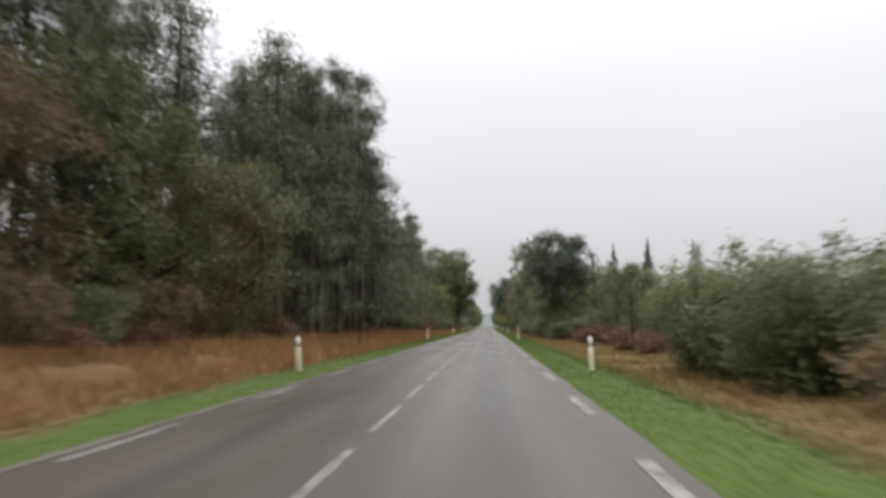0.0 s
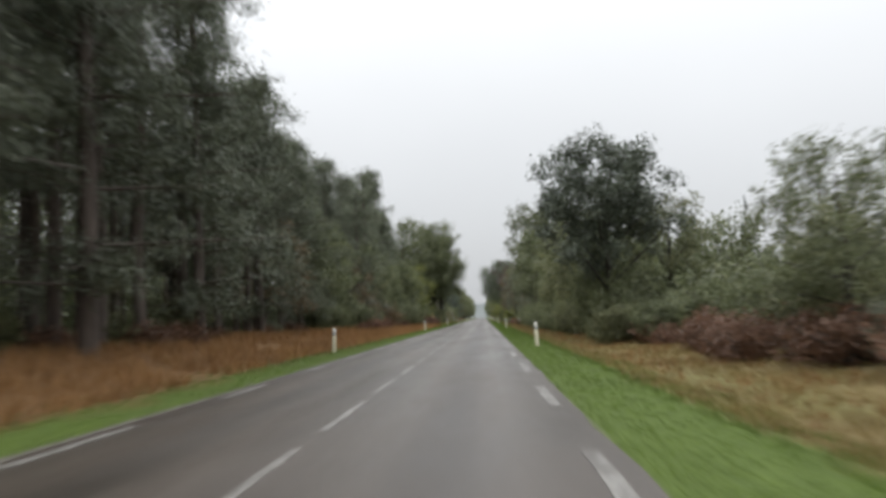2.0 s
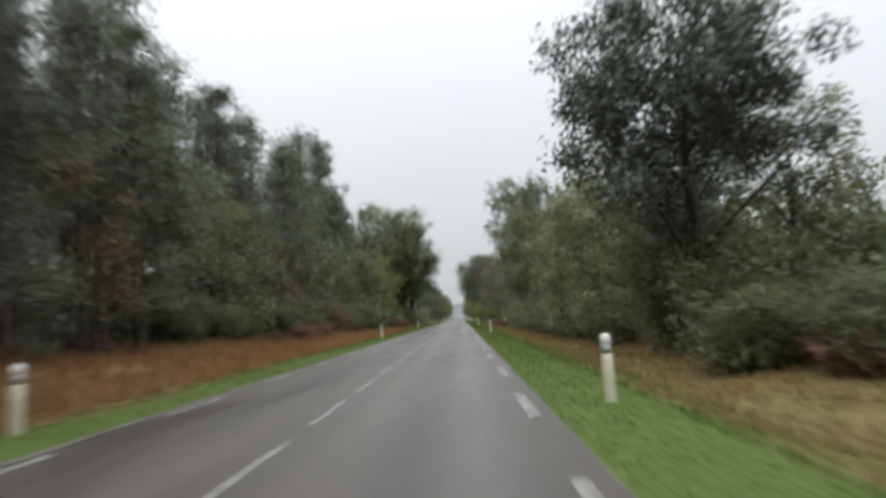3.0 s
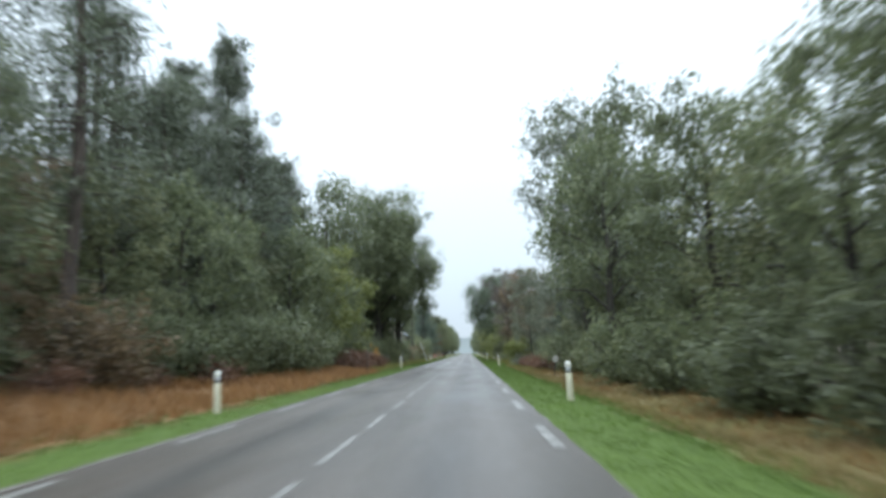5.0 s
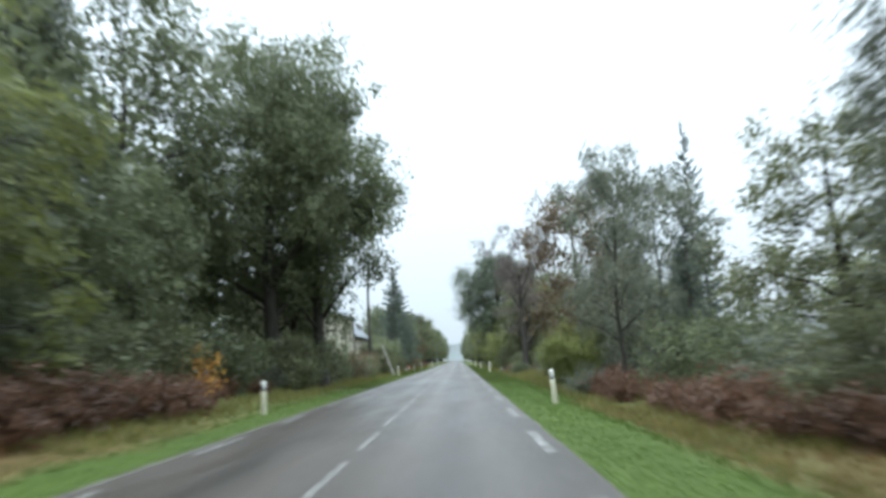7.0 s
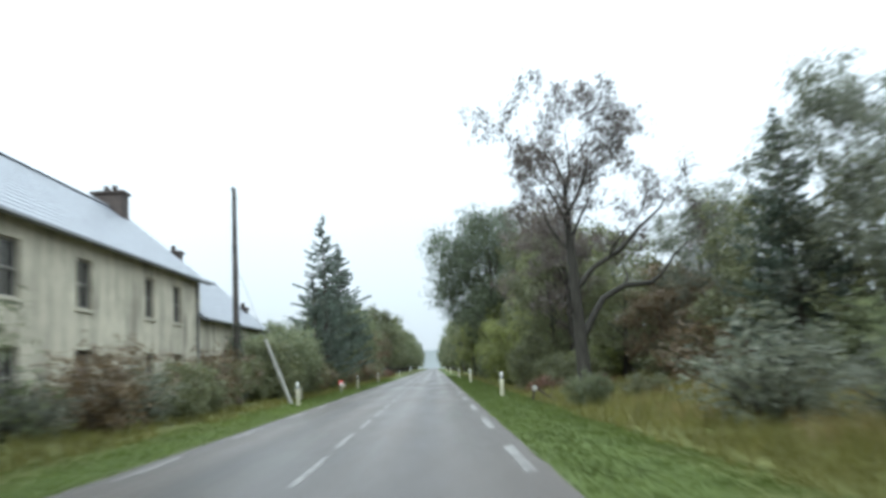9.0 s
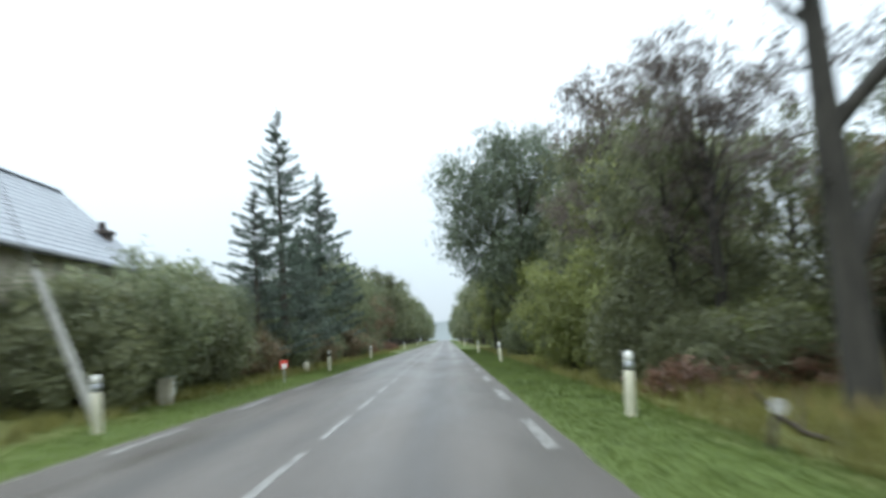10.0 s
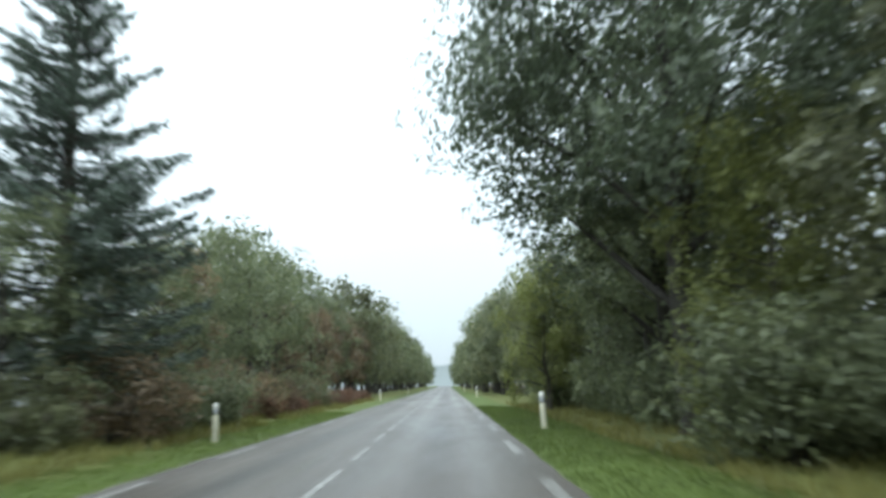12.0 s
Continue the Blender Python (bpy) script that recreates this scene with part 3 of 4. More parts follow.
def shrub(seed, height, radius, count, size, tint):
    """Many stems from one stool and a rough dome of leaves down to the ground."""
    rng, r = np.random.default_rng(seed), random.Random(seed)
    v, f = [Vector((0, 0, -0.3))], []
    centres, radii = [], []
    for k in range(26):
        ring = len(v)
        f += [(0, ring + q, ring + (q + 1) % 4) for q in range(4)]
        ang, out = k * 2.4, radius * math.sqrt((k + 0.5) / 26) * r.uniform(0.75, 1.05)
        h = height * math.sqrt(max(0.08, 1 - (out / radius / 1.12) ** 2)) * r.uniform(0.7, 1.02)
        end = Vector((math.cos(ang) * out, math.sin(ang) * out, h))
        tube(v, f, [(math.cos(ang) * 0.2, math.sin(ang) * 0.2, -0.2), Vector((end.x * 0.45, end.y * 0.45, h * 0.6)), end], [0.035, 0.022, 0.006], 4)
        for t in (0.3, 0.6, 0.9):
            centres.append(Vector((end.x * (0.35 + 0.65 * t), end.y * (0.35 + 0.65 * t), h * t)))
            radii.append(radius * r.uniform(0.18, 0.32))
    centres, radii = np.array(centres), np.array(radii)
    centres[:, 2] = np.maximum(np.minimum(centres[:, 2], height - radii * 0.5), radii * 0.5)
    lv, lf = leaves(rng, centres, radii, count, size)
    return [("branchwork", mesh_of("branchwork", v, f, BARK_OAK, True)), ("foliage", mesh_array("foliage", lv, lf, LEAF[tint]))]


# each entry: a maker of the parts, the name, the label, the category and the group
KINDS = {
    "oak_a": (lambda: broadleaf(11, 13, 5.0, 1.6, 10000, 0.225, "oak", BARK_OAK), "oak_tree", "dark green broadleaf oak with a dense wet crown", "tree", "roadside broadleaf trees"),
    "oak_b": (lambda: broadleaf(12, 13, 4.6, 2.0, 9200, 0.225, "oak", BARK_OAK), "oak_tree", "dark green broadleaf oak with an uneven crown", "tree", "roadside broadleaf trees"),
    "oak_big": (lambda: broadleaf(13, 18, 7.0, 3.0, 70000, 0.18, "oak", BARK_OAK), "oak_tree", "large old oak with boughs hanging over the road", "tree", "roadside broadleaf trees"),
    "oak_dark": (lambda: broadleaf(14, 12.4, 4.6, 5.0, 31000, 0.18, "dark", BARK_OAK), "oak_tree", "very dark evergreen oak with a dense broad crown", "tree", "roadside broadleaf trees"),
    "oak_deep": (lambda: broadleaf(16, 18, 7.0, 4.8, 66000, 0.18, "deep", BARK_OAK, lobed=True), "oak_tree", "large dark oak with lobed boughs hanging over the road", "tree", "roadside broadleaf trees"),
    "oak_over": (lambda: broadleaf(15, 18, 4.9, 5.2, 44000, 0.18, "oak", BARK_OAK, lobed=True), "oak_tree", "oak with a clear trunk and boughs over the verge", "tree", "roadside broadleaf trees"),
    "olive_a": (lambda: broadleaf(21, 12, 4.4, 1.2, 9200, 0.22, "olive", BARK_OAK), "broadleaf_tree", "olive green broadleaf tree with a full low crown", "tree", "roadside broadleaf trees"),
    "olive_b": (lambda: broadleaf(22, 12, 4.0, 1.6, 8800, 0.22, "olive", BARK_OAK), "broadleaf_tree", "olive green broadleaf tree turning for autumn", "tree", "roadside broadleaf trees"),
    "grey_a": (lambda: broadleaf(31, 14, 4.2, 1.6, 17500, 0.165, "grey", BARK_OAK, True, 0.0, 0.55), "birch_tree", "grey-green birch with a thin airy crown", "tree", "roadside broadleaf trees"),
    "rust_a": (lambda: broadleaf(41, 11, 4.0, 1.4, 10000, 0.19, "rust", BARK_OAK, True, 0.0, 0.7), "broadleaf_tree", "broadleaf tree with brownish autumn leaves", "tree", "roadside broadleaf trees"),
    "lime_a": (lambda: broadleaf(51, 9, 3.6, 0.8, 11000, 0.18, "lime", BARK_OAK), "broadleaf_tree", "yellow-green broadleaf tree with a low rounded crown", "tree", "roadside broadleaf trees"),
    "bare": (lambda: half_bare(61), "half_bare_tree", "half-bare tree with a dark forked trunk and withered brown leaves", "tree", ""),
    "bare_slim": (lambda: half_bare(64, False), "half_bare_tree", "half-bare tree with rising limbs and thin withered leaves", "tree", ""),
    "sapling": (lambda: broadleaf(62, 5, 2.0, 1.2, 4600, 0.12, "oak", BARK_OAK, True), "young_tree", "thin young tree with sparse dark green leaves", "tree", ""),
    "pine_a": (lambda: pine(71, 20, 3.0, 7.0, 6400, 0.38), "pine_tree", "tall dark forest pine with a bare trunk", "tree", "pine plantation"),
    "pine_b": (lambda: pine(72, 19, 2.7, 8.0, 6000, 0.38), "pine_tree", "tall dark forest pine with a bare trunk", "tree", "pine plantation"),
    "pine_low": (lambda: pine(73, 18, 3.6, 2.0, 24000, 0.27), "pine_tree", "dark pine at the wood's edge with boughs to the ground", "tree", "pine plantation"),
    "pine_crown": (lambda: pine(78, 21, 3.6, 10.0, 22000, 0.3), "pine_tree", "tall pine with a broad dark crown above a bare trunk", "tree", "pine plantation"),
    "pine_back": (lambda: pine(74, 19, 3.0, 4.0, 1800, 0.6), "pine_tree", "dark forest pine standing deep in the wood", "tree", "pine plantation"),
    "broad_back": (lambda: broadleaf(75, 13, 4.8, 1.0, 2000, 0.56, "oak", BARK_OAK), "broadleaf_tree", "dark broadleaf tree standing deep in the wood", "tree", "inner woodland trees"),
    "spruce_a": (lambda: spruce(81, 14, 5.2, 30000, 0.17, True), "spruce_tree", "tall gappy spruce with rising bough tips and thin top", "tree", "spruces beside the road"),
    "spruce_b": (lambda: spruce(82, 14, 5.0, 40000, 0.19), "spruce_tree", "dense bluish-green spruce with rising bough tips", "tree", "spruces beside the road"),
    "bush_oak": (lambda: shrub(91, 4.0, 2.8, 4200, 0.195, "oak"), "bush", "dense dark green bush at the verge", "bush", "verge bushes"),
    "bush_olive": (lambda: shrub(92, 3.6, 2.4, 4000, 0.185, "olive"), "bush", "olive green bush at the wood's edge", "bush", "verge bushes"),
    "bush_rust": (lambda: shrub(93, 4.2, 2.8, 4000, 0.19, "rust"), "bush", "brown autumn bush at the wood's edge", "bush", "verge bushes"),
    "bush_lime": (lambda: shrub(94, 4.8, 2.5, 32000, 0.10, "lime"), "bush", "big light green rounded bush at the verge", "bush", "verge bushes"),
    "bush_near": (lambda: shrub(101, 4.0, 2.8, 21000, 0.118, "oak"), "bush", "dense dark green bush with small wet leaves", "bush", "verge bushes"),
    "bush_near_olive": (lambda: shrub(102, 3.7, 2.5, 18000, 0.118, "olive"), "bush", "olive green bush with small wet leaves", "bush", "verge bushes"),
    "bush_near_rust": (lambda: shrub(103, 4.2, 2.8, 13000, 0.108, "rust"), "bush", "brown autumn bush with small withered leaves", "bush", "verge bushes"),
    "bush_back": (lambda: shrub(98, 3.8, 2.8, 1500, 0.34, "oak"), "bush", "dark bush deep in the undergrowth", "bush", "inner bushes"),
    "broad_far": (lambda: broadleaf(76, 13, 4.6, 1.0, 3000, 0.39, "olive", BARK_OAK), "broadleaf_tree", "olive green tree far along the road", "tree", "roadside broadleaf trees"),
    "oak_far": (lambda: broadleaf(77, 13, 4.8, 1.4, 3200, 0.39, "oak", BARK_OAK), "oak_tree", "dark green oak far along the road", "tree", "roadside broadleaf trees"),
    "bush_red": (lambda: shrub(95, 1.5, 1.7, 2000, 0.16, "red"), "bracken_clump", "clump of rusty red-brown bracken and heather", "bracken", "bracken clumps"),
    "bush_grey": (lambda: shrub(96, 2.6, 1.9, 3000, 0.15, "grey"), "bush", "grey-green scrubby bush at the wood's edge", "bush", "verge bushes"),
    "orange": (lambda: shrub(97, 1.3, 0.7, 900, 0.12, "orange"), "bush", "small bright orange autumn bush under the trees", "bush", ""),
}
BUILT = {}


def put(kind, x, y, height=1.0, width=None, turn=None):
    """Stands one plant of a kind at x, y, scaled in height and width."""
    width = width or height
    turn = (x * 53.0 + y * 37.0) % 360 if turn is None else turn
    m = pose(x, y, ground_height(x, y) - 0.05, 0, 0, turn) @ Matrix.Diagonal((width, width, height, 1))
    if kind not in BUILT:
        maker, name, label, category, group = KINDS[kind]
        BUILT[kind] = make_thing(name, maker(), label, category, group)
        BUILT[kind].matrix_basis = m
        base = BUILT[kind]
        return base
    first = BUILT[kind]
    keep = first.scale.copy()
    made = copy_thing(first, m @ Matrix.Diagonal((1 / keep.x, 1 / keep.y, 1 / keep.z, 1)))
    return made


def row(kinds, x, y0, y1, step, heights, spread=1.2, seed=0):
    """A loose row of plants along the road."""
    r = random.Random(seed)
    y = y0
    while y < y1:
        h = r.uniform(*heights)
        put(r.choice(kinds), x + r.uniform(-spread, spread), y + r.uniform(-0.3, 0.3) * step, h, h * r.uniform(0.9, 1.15))
        y += step


# ---- woodland on the pine side of the road (negative x) ----
row(["rust_a", "olive_a", "rust_a"], -13.0, -14, 42, 4.4, (0.76, 0.96), 1.2, 1)
row(["bush_near_rust", "bush_near_olive", "bush_near_rust"], -11.4, -10, 41, 4.2, (0.5, 0.78), 0.6, 2)
for k, x in enumerate((-15.6, -17.6, -19.6)):
    row(["pine_a", "pine_b"], x, -12 + 2 * k, 42, 5.0, (0.92, 1.14), 0.9, 3 + k)
put("olive_a", -10.8, 37.0, 0.75, 0.8)
put("pine_low", -9.2, 45.5, 0.92, 0.8)
put("pine_low", -8.9, 52.5, 1.08, 0.95)
put("pine_low", -8.6, 60.0, 1.2, 1.1)
put("pine_low", -9.0, 69.0, 0.92, 0.9)
for k, x in enumerate((-10.2, -13.2, -16.4)):
    row(["pine_a", "pine_b"], x, 43 + 1.3 * k, 72, 3.4, (0.82, 1.0), 0.5, 10 + k)
    row(["pine_a", "pine_b"], x, 74 + 1.1 * k, 93, 3.6, (0.6, 0.7), 0.5, 90 + k)
for k, x in enumerate((-20.5, -26.0)):
    row(["pine_back"], x, -12 + k, 150 - 14 * k, 6.4, (0.8, 0.98), 1.2, 20 + k)
put("pine_low", -10.3, 74.5, 0.92, 0.8)
put("pine_low", -9.6, 79.0, 0.78, 0.85)
put("pine_low", -10.0, 89.0, 0.72, 0.85)
row(["oak_b", "rust_a", "oak_a"], -11.2, 84, 128, 5.6, (0.6, 0.76), 1.0, 30)
row(["pine_a", "pine_b"], -15.5, 94, 146, 5.0, (0.85, 1.05), 1.2, 31)
put("pine_low", -10.5, 101.0, 0.80, 0.9)
put("pine_low", -10.8, 117.0, 0.8, 0.9)
put("pine_a", -11.5, 127.0, 0.95, 1.1)
put("grey_a", -13.5, 77.4, 0.8, 0.8)
row(["bush_near", "bush_oak", "bush_rust"], -9.4, 92, 140, 4.4, (0.6, 0.95), 0.6, 32)
row(["broad_back"], -26.0, 52, 112, 5.0, (0.72, 0.86), 0.8, 141)
row(["bush_back"], -22.4, 38, 112, 3.2, (1.1, 1.5), 0.6, 140)
row(["bush_back"], -19.2, 40, 98, 3.6, (0.7, 1.0), 0.8, 139)
row(["bush_back"], -27.5, -10, 120, 4.6, (0.8, 1.1), 1.0, 39)
row(["bush_red"], -9.8, 14, 98, 5.0, (0.4, 0.65), 0.7, 86)
row(["bush_red"], -8.4, 100, 132, 5.0, (0.45, 0.75), 0.7, 87)
row(["bush_grey", "bush_olive"], -10.5, 44, 92, 6.5, (0.35, 0.6), 0.8, 33)
row(["oak_a", "oak_b", "olive_b"], -11.0, 131, 176, 5.4, (0.66, 0.84), 0.8, 34)
put("pine_a", -14.2, 141.0, 0.82, 1.25)
put("pine_b", -16.8, 146.0, 0.95, 1.25)
put("pine_low", -13.4, 147.5, 0.86, 0.8)
put("pine_low", -12.0, 140.5, 0.62, 0.75)
row(["broad_back"], -17.0, 128, 172, 4.2, (0.72, 0.9), 0.8, 82)
row(["bush_back"], -14.0, 96, 180, 4.0, (0.9, 1.2), 0.8, 83)
row(["bush_oak", "bush_olive"], -8.9, 140, 178, 4.0, (0.75, 1.05), 0.5, 35)
put("pine_crown", -14.4, 152.5, 1.12, 1.1)
put("pine_crown", -18.4, 155.0, 1.1, 1.1)
put("pine_b", -12.6, 150.0, 0.9, 1.2)
put("pine_a", -13.0, 156.5, 0.82, 1.2)
put("lime_a", -9.4, 160.0, 1.06, 1.15)
put("spruce_b", -13.5, 163.5, 1.15, 0.95)
put("pine_crown", -19.5, 182.0, 1.1, 1.1)
put("pine_crown", -16.6, 177.0, 1.0, 1.0)
put("oak_big", -8.2, 187.0, 1.14, 1.1, 40)
put("oak_a", -8.6, 193.5, 0.85, 0.8)
put("oak_over", -6.0, 190.0, 1.0, 1.0)
row(["bush_oak", "bush_olive"], -7.2, 186, 204, 3.0, (0.7, 0.95), 0.4, 38)
put("oak_a", -12.5, 178.0, 1.5, 1.2)
put("bush_oak", -8.7, 178.5, 0.7, 0.85)
put("bush_oak", -8.9, 183.0, 0.75, 0.85)
put("bush_oak", -11.2, 181.0, 0.95, 1.0)
put("oak_b", -10.2, 195.0, 1.1, 1.0)
put("olive_a", -10.6, 201.0, 0.8, 0.85)
put("orange", -7.4, 173.2, 1.7, 1.2)
row(["bush_red"], -7.1, 156, 170, 2.2, (0.75, 1.05), 0.6, 36)
row(["bush_red", "bush_grey"], -7.7, 175.5, 186, 2.4, (0.45, 0.7), 0.4, 136)
row(["broad_back"], -17.0, 170, 204, 5.0, (0.9, 1.3), 1.0, 37)
# garden hedge in front of the houses and the roadside copse beyond
row(["bush_rust", "bush_olive", "bush_grey"], -6.9, 204, 224, 2.6, (0.5, 0.66), 0.4, 40)
row(["bush_near_olive", "bush_near", "bush_near"], -7.0, 224, 238, 2.8, (0.85, 1.05), 0.4, 41)
row(["oak_b", "olive_b", "oak_a"], -8.6, 237, 264, 3.6, (0.30, 0.38), 0.6, 42)
row(["oak_b", "olive_b", "oak_a"], -8.6, 265, 278, 4.2, (0.42, 0.52), 0.6, 85)
row(["oak_far", "broad_far"], -12.5, 236, 300, 4.4, (0.30, 0.40), 1.0, 43)
row(["bush_olive", "bush_oak", "bush_rust"], -6.6, 239, 300, 3.4, (0.5, 0.75), 0.4, 44)
put("spruce_a", -6.5, 246.0, 1.0, 1.15)
put("bush_near_olive", -7.6, 231.0, 1.15, 1.0)
put("bush_near", -7.9, 234.0, 1.15, 1.0)
put("spruce_a", -6.6, 241.0, 0.62, 0.85, 130)
put("spruce_b", -7.4, 254.5, 0.62, 0.75)
put("oak_b", -8.2, 257.5, 0.35, 0.5)
put("oak_a", -9.8, 260.5, 0.5, 0.5)
put("spruce_b", -7.9, 266.6, 1.08, 1.14)
row(["oak_a", "rust_a", "oak_b"], -9.0, 278, 330, 5.2, (0.62, 0.76), 0.7, 45)
row(["oak_far", "broad_far"], -8.2, 332, 440, 6.5, (0.85, 1.05), 0.8, 46)
row(["broad_back"], -15.0, 300, 440, 6.5, (0.9, 1.1), 1.0, 47)
row(["bush_red"], -6.3, 280, 320, 4.5, (0.5, 0.8), 0.4, 48)

# ---- scrub, trees and meadow on the other side (positive x) ----
put("bush_near", 8.9, 18.6, 0.95, 0.95)
put("bush_near", 9.3, 23.4, 1.05, 1.05)
put("bush_near_olive", 9.0, 27.0, 1.05, 1.0)
put("bush_olive", 13.0, 21.0, 1.1, 1.2)
put("bush_rust", 9.6, 13.8, 0.6, 0.8)
put("sapling", 9.4, 43.3, 1.0, 0.7)
row(["bush_olive", "bush_grey", "bush_oak"], 12.5, 30, 80, 4.0, (0.6, 0.95), 1.4, 50)
row(["bush_back", "bush_olive"], 17.0, 20, 90, 4.5, (0.8, 1.15), 1.6, 51)
row(["bush_red"], 10.8, 34, 80, 1.9, (0.6, 1.0), 1.3, 52)
put("olive_a", 14.2, 66.0, 0.42, 0.6)
put("oak_dark", 9.5, 84.0, 0.95, 1.0, 75)
put("oak_a", 11.6, 60.5, 0.47, 0.52)
put("oak_b", 10.6, 90.0, 0.66, 0.7)
put("olive_b", 13.4, 86.5, 0.7, 0.8)
put("bush_oak", 9.8, 80.5, 0.9, 0.95)
put("bush_near", 9.4, 85.2, 1.35, 0.95)
put("bush_near_olive", 8.8, 78.6, 0.6, 0.7)
put("bush_near", 10.6, 76.0, 0.6, 0.8)
put("olive_a", 10.6, 99.5, 0.84, 0.9)
put("bush_olive", 8.6, 94.0, 0.8, 0.9)
row(["bush_back"], 14.0, 82, 106, 3.2, (0.8, 1.1), 0.8, 84)
row(["olive_b", "oak_b", "olive_a"], 10.6, 105, 136, 4.8, (0.66, 0.82), 0.8, 53)
row(["bush_oak", "bush_olive"], 8.8, 102, 138, 4.0, (0.6, 0.85), 0.5, 54)
row(["broad_back"], 16.5, 104, 160, 5.6, (0.55, 0.7), 1.2, 55)
row(["broad_far"], 16.5, 164, 236, 6.0, (0.42, 0.6), 1.5, 56)
row(["broad_back"], 23.0, 100, 160, 7.0, (0.6, 0.75), 1.5, 57)
put("oak_a", 9.2, 140.5, 1.02, 0.85)
put("grey_a", 9.8, 151.5, 1.3, 1.1)
put("oak_b", 10.5, 145.0, 1.3, 1.0)
put("grey_a", 11.2, 156.0, 1.15, 0.95)
put("grey_a", 13.5, 160.0, 1.05, 1.0)
row(["bush_oak", "bush_grey", "bush_olive"], 9.0, 139, 174, 3.6, (0.6, 0.9), 0.7, 57)
row(["bush_red"], 7.8, 158, 182, 2.4, (0.55, 0.85), 0.6, 58)
put("grey_a", 7.9, 175.5, 0.70, 0.6)
put("spruce_a", 22.0, 209.0, 1.5, 0.95)
put("spruce_a", 11.2, 177.0, 0.5, 0.6)
put("rust_a", 8.8, 189.0, 1.02, 0.9)
put("grey_a", 11.5, 183.0, 0.75, 0.85)
put("olive_b", 13.5, 169.0, 0.72, 0.9)
put("bush_lime", 7.4, 184.0, 0.72, 0.8)
put("bush_grey", 6.9, 177.5, 0.5, 0.6)
row(["bush_oak", "bush_olive", "bush_grey"], 9.6, 178, 204, 3.6, (0.7, 1.0), 0.8, 59)
put("bush_olive", 9.4, 214.6, 0.3, 0.5)
put("bush_red", 7.3, 224.6, 0.6, 0.75)
put("bush_red", 9.2, 223.2, 0.65, 0.85)
put("bare", 8.1, 218.7, 1.0, 1.0, 0)
put("bush_near", 7.0, 212.3, 0.36, 0.36)
put("spruce_b", 15.0, 213.5, 0.75, 0.8)
row(["grey_a", "olive_b", "grey_a"], 15.5, 205, 219, 5.0, (0.6, 0.8), 1.0, 60)
put("grey_a", 15.6, 222.5, 0.68, 0.75)
put("grey_a", 17.0, 227.0, 0.66, 0.75)
put("olive_b", 13.6, 232.5, 0.72, 0.8)
put("rust_a", 15.2, 228.0, 0.6, 0.8)
row(["olive_b", "rust_a", "olive_a"], 15.8, 221, 237, 4.4, (0.42, 0.54), 0.8, 160)
put("olive_a", 14.6, 241.0, 0.6, 0.8)
row(["broad_far", "oak_far"], 15.0, 247, 300, 5.5, (0.85, 1.05), 1.0, 61)
row(["bush_back"], 15.6, 206, 240, 3.0, (0.6, 0.8), 0.6, 168)
row(["bush_back"], 19.0, 200, 240, 4.0, (0.8, 1.0), 1.2, 68)
put("bush_rust", 13.2, 216.5, 0.75, 1.0)
put("bush_olive", 13.4, 221.5, 0.7, 0.95)
put("bush_lime", 10.4, 227.0, 0.5, 0.8)
row(["bush_grey", "bush_olive"], 11.5, 229, 234, 4.0, (0.5, 0.75), 0.9, 62)
row(["bush_near_olive", "bush_olive"], 8.6, 224, 236, 3.2, (0.5, 0.8), 0.4, 63)
put("olive_b", 10.8, 234.5, 0.66, 0.75)
put("olive_b", 11.8, 226.4, 0.5, 0.58)
put("rust_a", 12.8, 222.6, 0.42, 0.6)
put("bare_slim", 9.4, 227.6, 0.7, 0.7, 10)
put("olive_a", 8.6, 229.0, 0.74, 0.56)
put("bush_near_olive", 7.3, 228.6, 0.9, 0.75)
put("olive_a", 9.2, 231.0, 0.68, 0.58)
put("bare_slim", 9.7, 240.5, 0.94, 0.9, 80)
put("lime_a", 11.6, 240.5, 1.12, 1.1)
put("olive_b", 10.8, 245.5, 1.1, 1.05)
put("bush_lime", 7.4, 238.6, 1.14, 1.18)
put("bush_near_olive", 8.2, 243.0, 0.85, 0.9)
put("olive_a", 11.5, 251.0, 0.95, 0.9)
put("olive_b", 11.5, 259.0, 1.05, 1.0)
put("lime_a", 9.0, 264.0, 0.86, 0.66)
put("bush_oak", 7.6, 261.0, 0.85, 0.85)
put("oak_deep", 8.4, 268.5, 1.03, 1.12, 110)
put("oak_b", 9.2, 273.5, 1.2, 0.95)
put("olive_a", 7.2, 290.0, 0.72, 0.62)
put("lime_a", 6.9, 287.0, 0.85, 0.7)
row(["bush_near"], 8.9, 247, 268, 3.8, (0.55, 0.8), 0.6, 64)
row(["bush_oak"], 8.9, 269, 300, 3.8, (0.55, 0.85), 0.6, 164)
row(["olive_a", "oak_b", "olive_b"], 10.2, 276, 332, 5.4, (0.75, 0.95), 0.7, 65)
row(["broad_far", "oak_far"], 8.4, 334, 440, 6.5, (0.85, 1.05), 0.7, 66)
row(["broad_back"], 16.0, 304, 440, 6.5, (0.9, 1.1), 1.0, 67)
row(["bush_back"], 13.0, 238, 306, 3.6, (0.8, 1.1), 0.8, 69)
for side, seed in ((-1, 95), (1, 96)):
    row(["broad_back"], side * 8.8, 446, 640, 10.0, (0.85, 1.05), 0.8, seed)
    row(["broad_back"], side * 15.5, 446, 640, 20.0, (0.9, 1.1), 1.0, seed + 2)
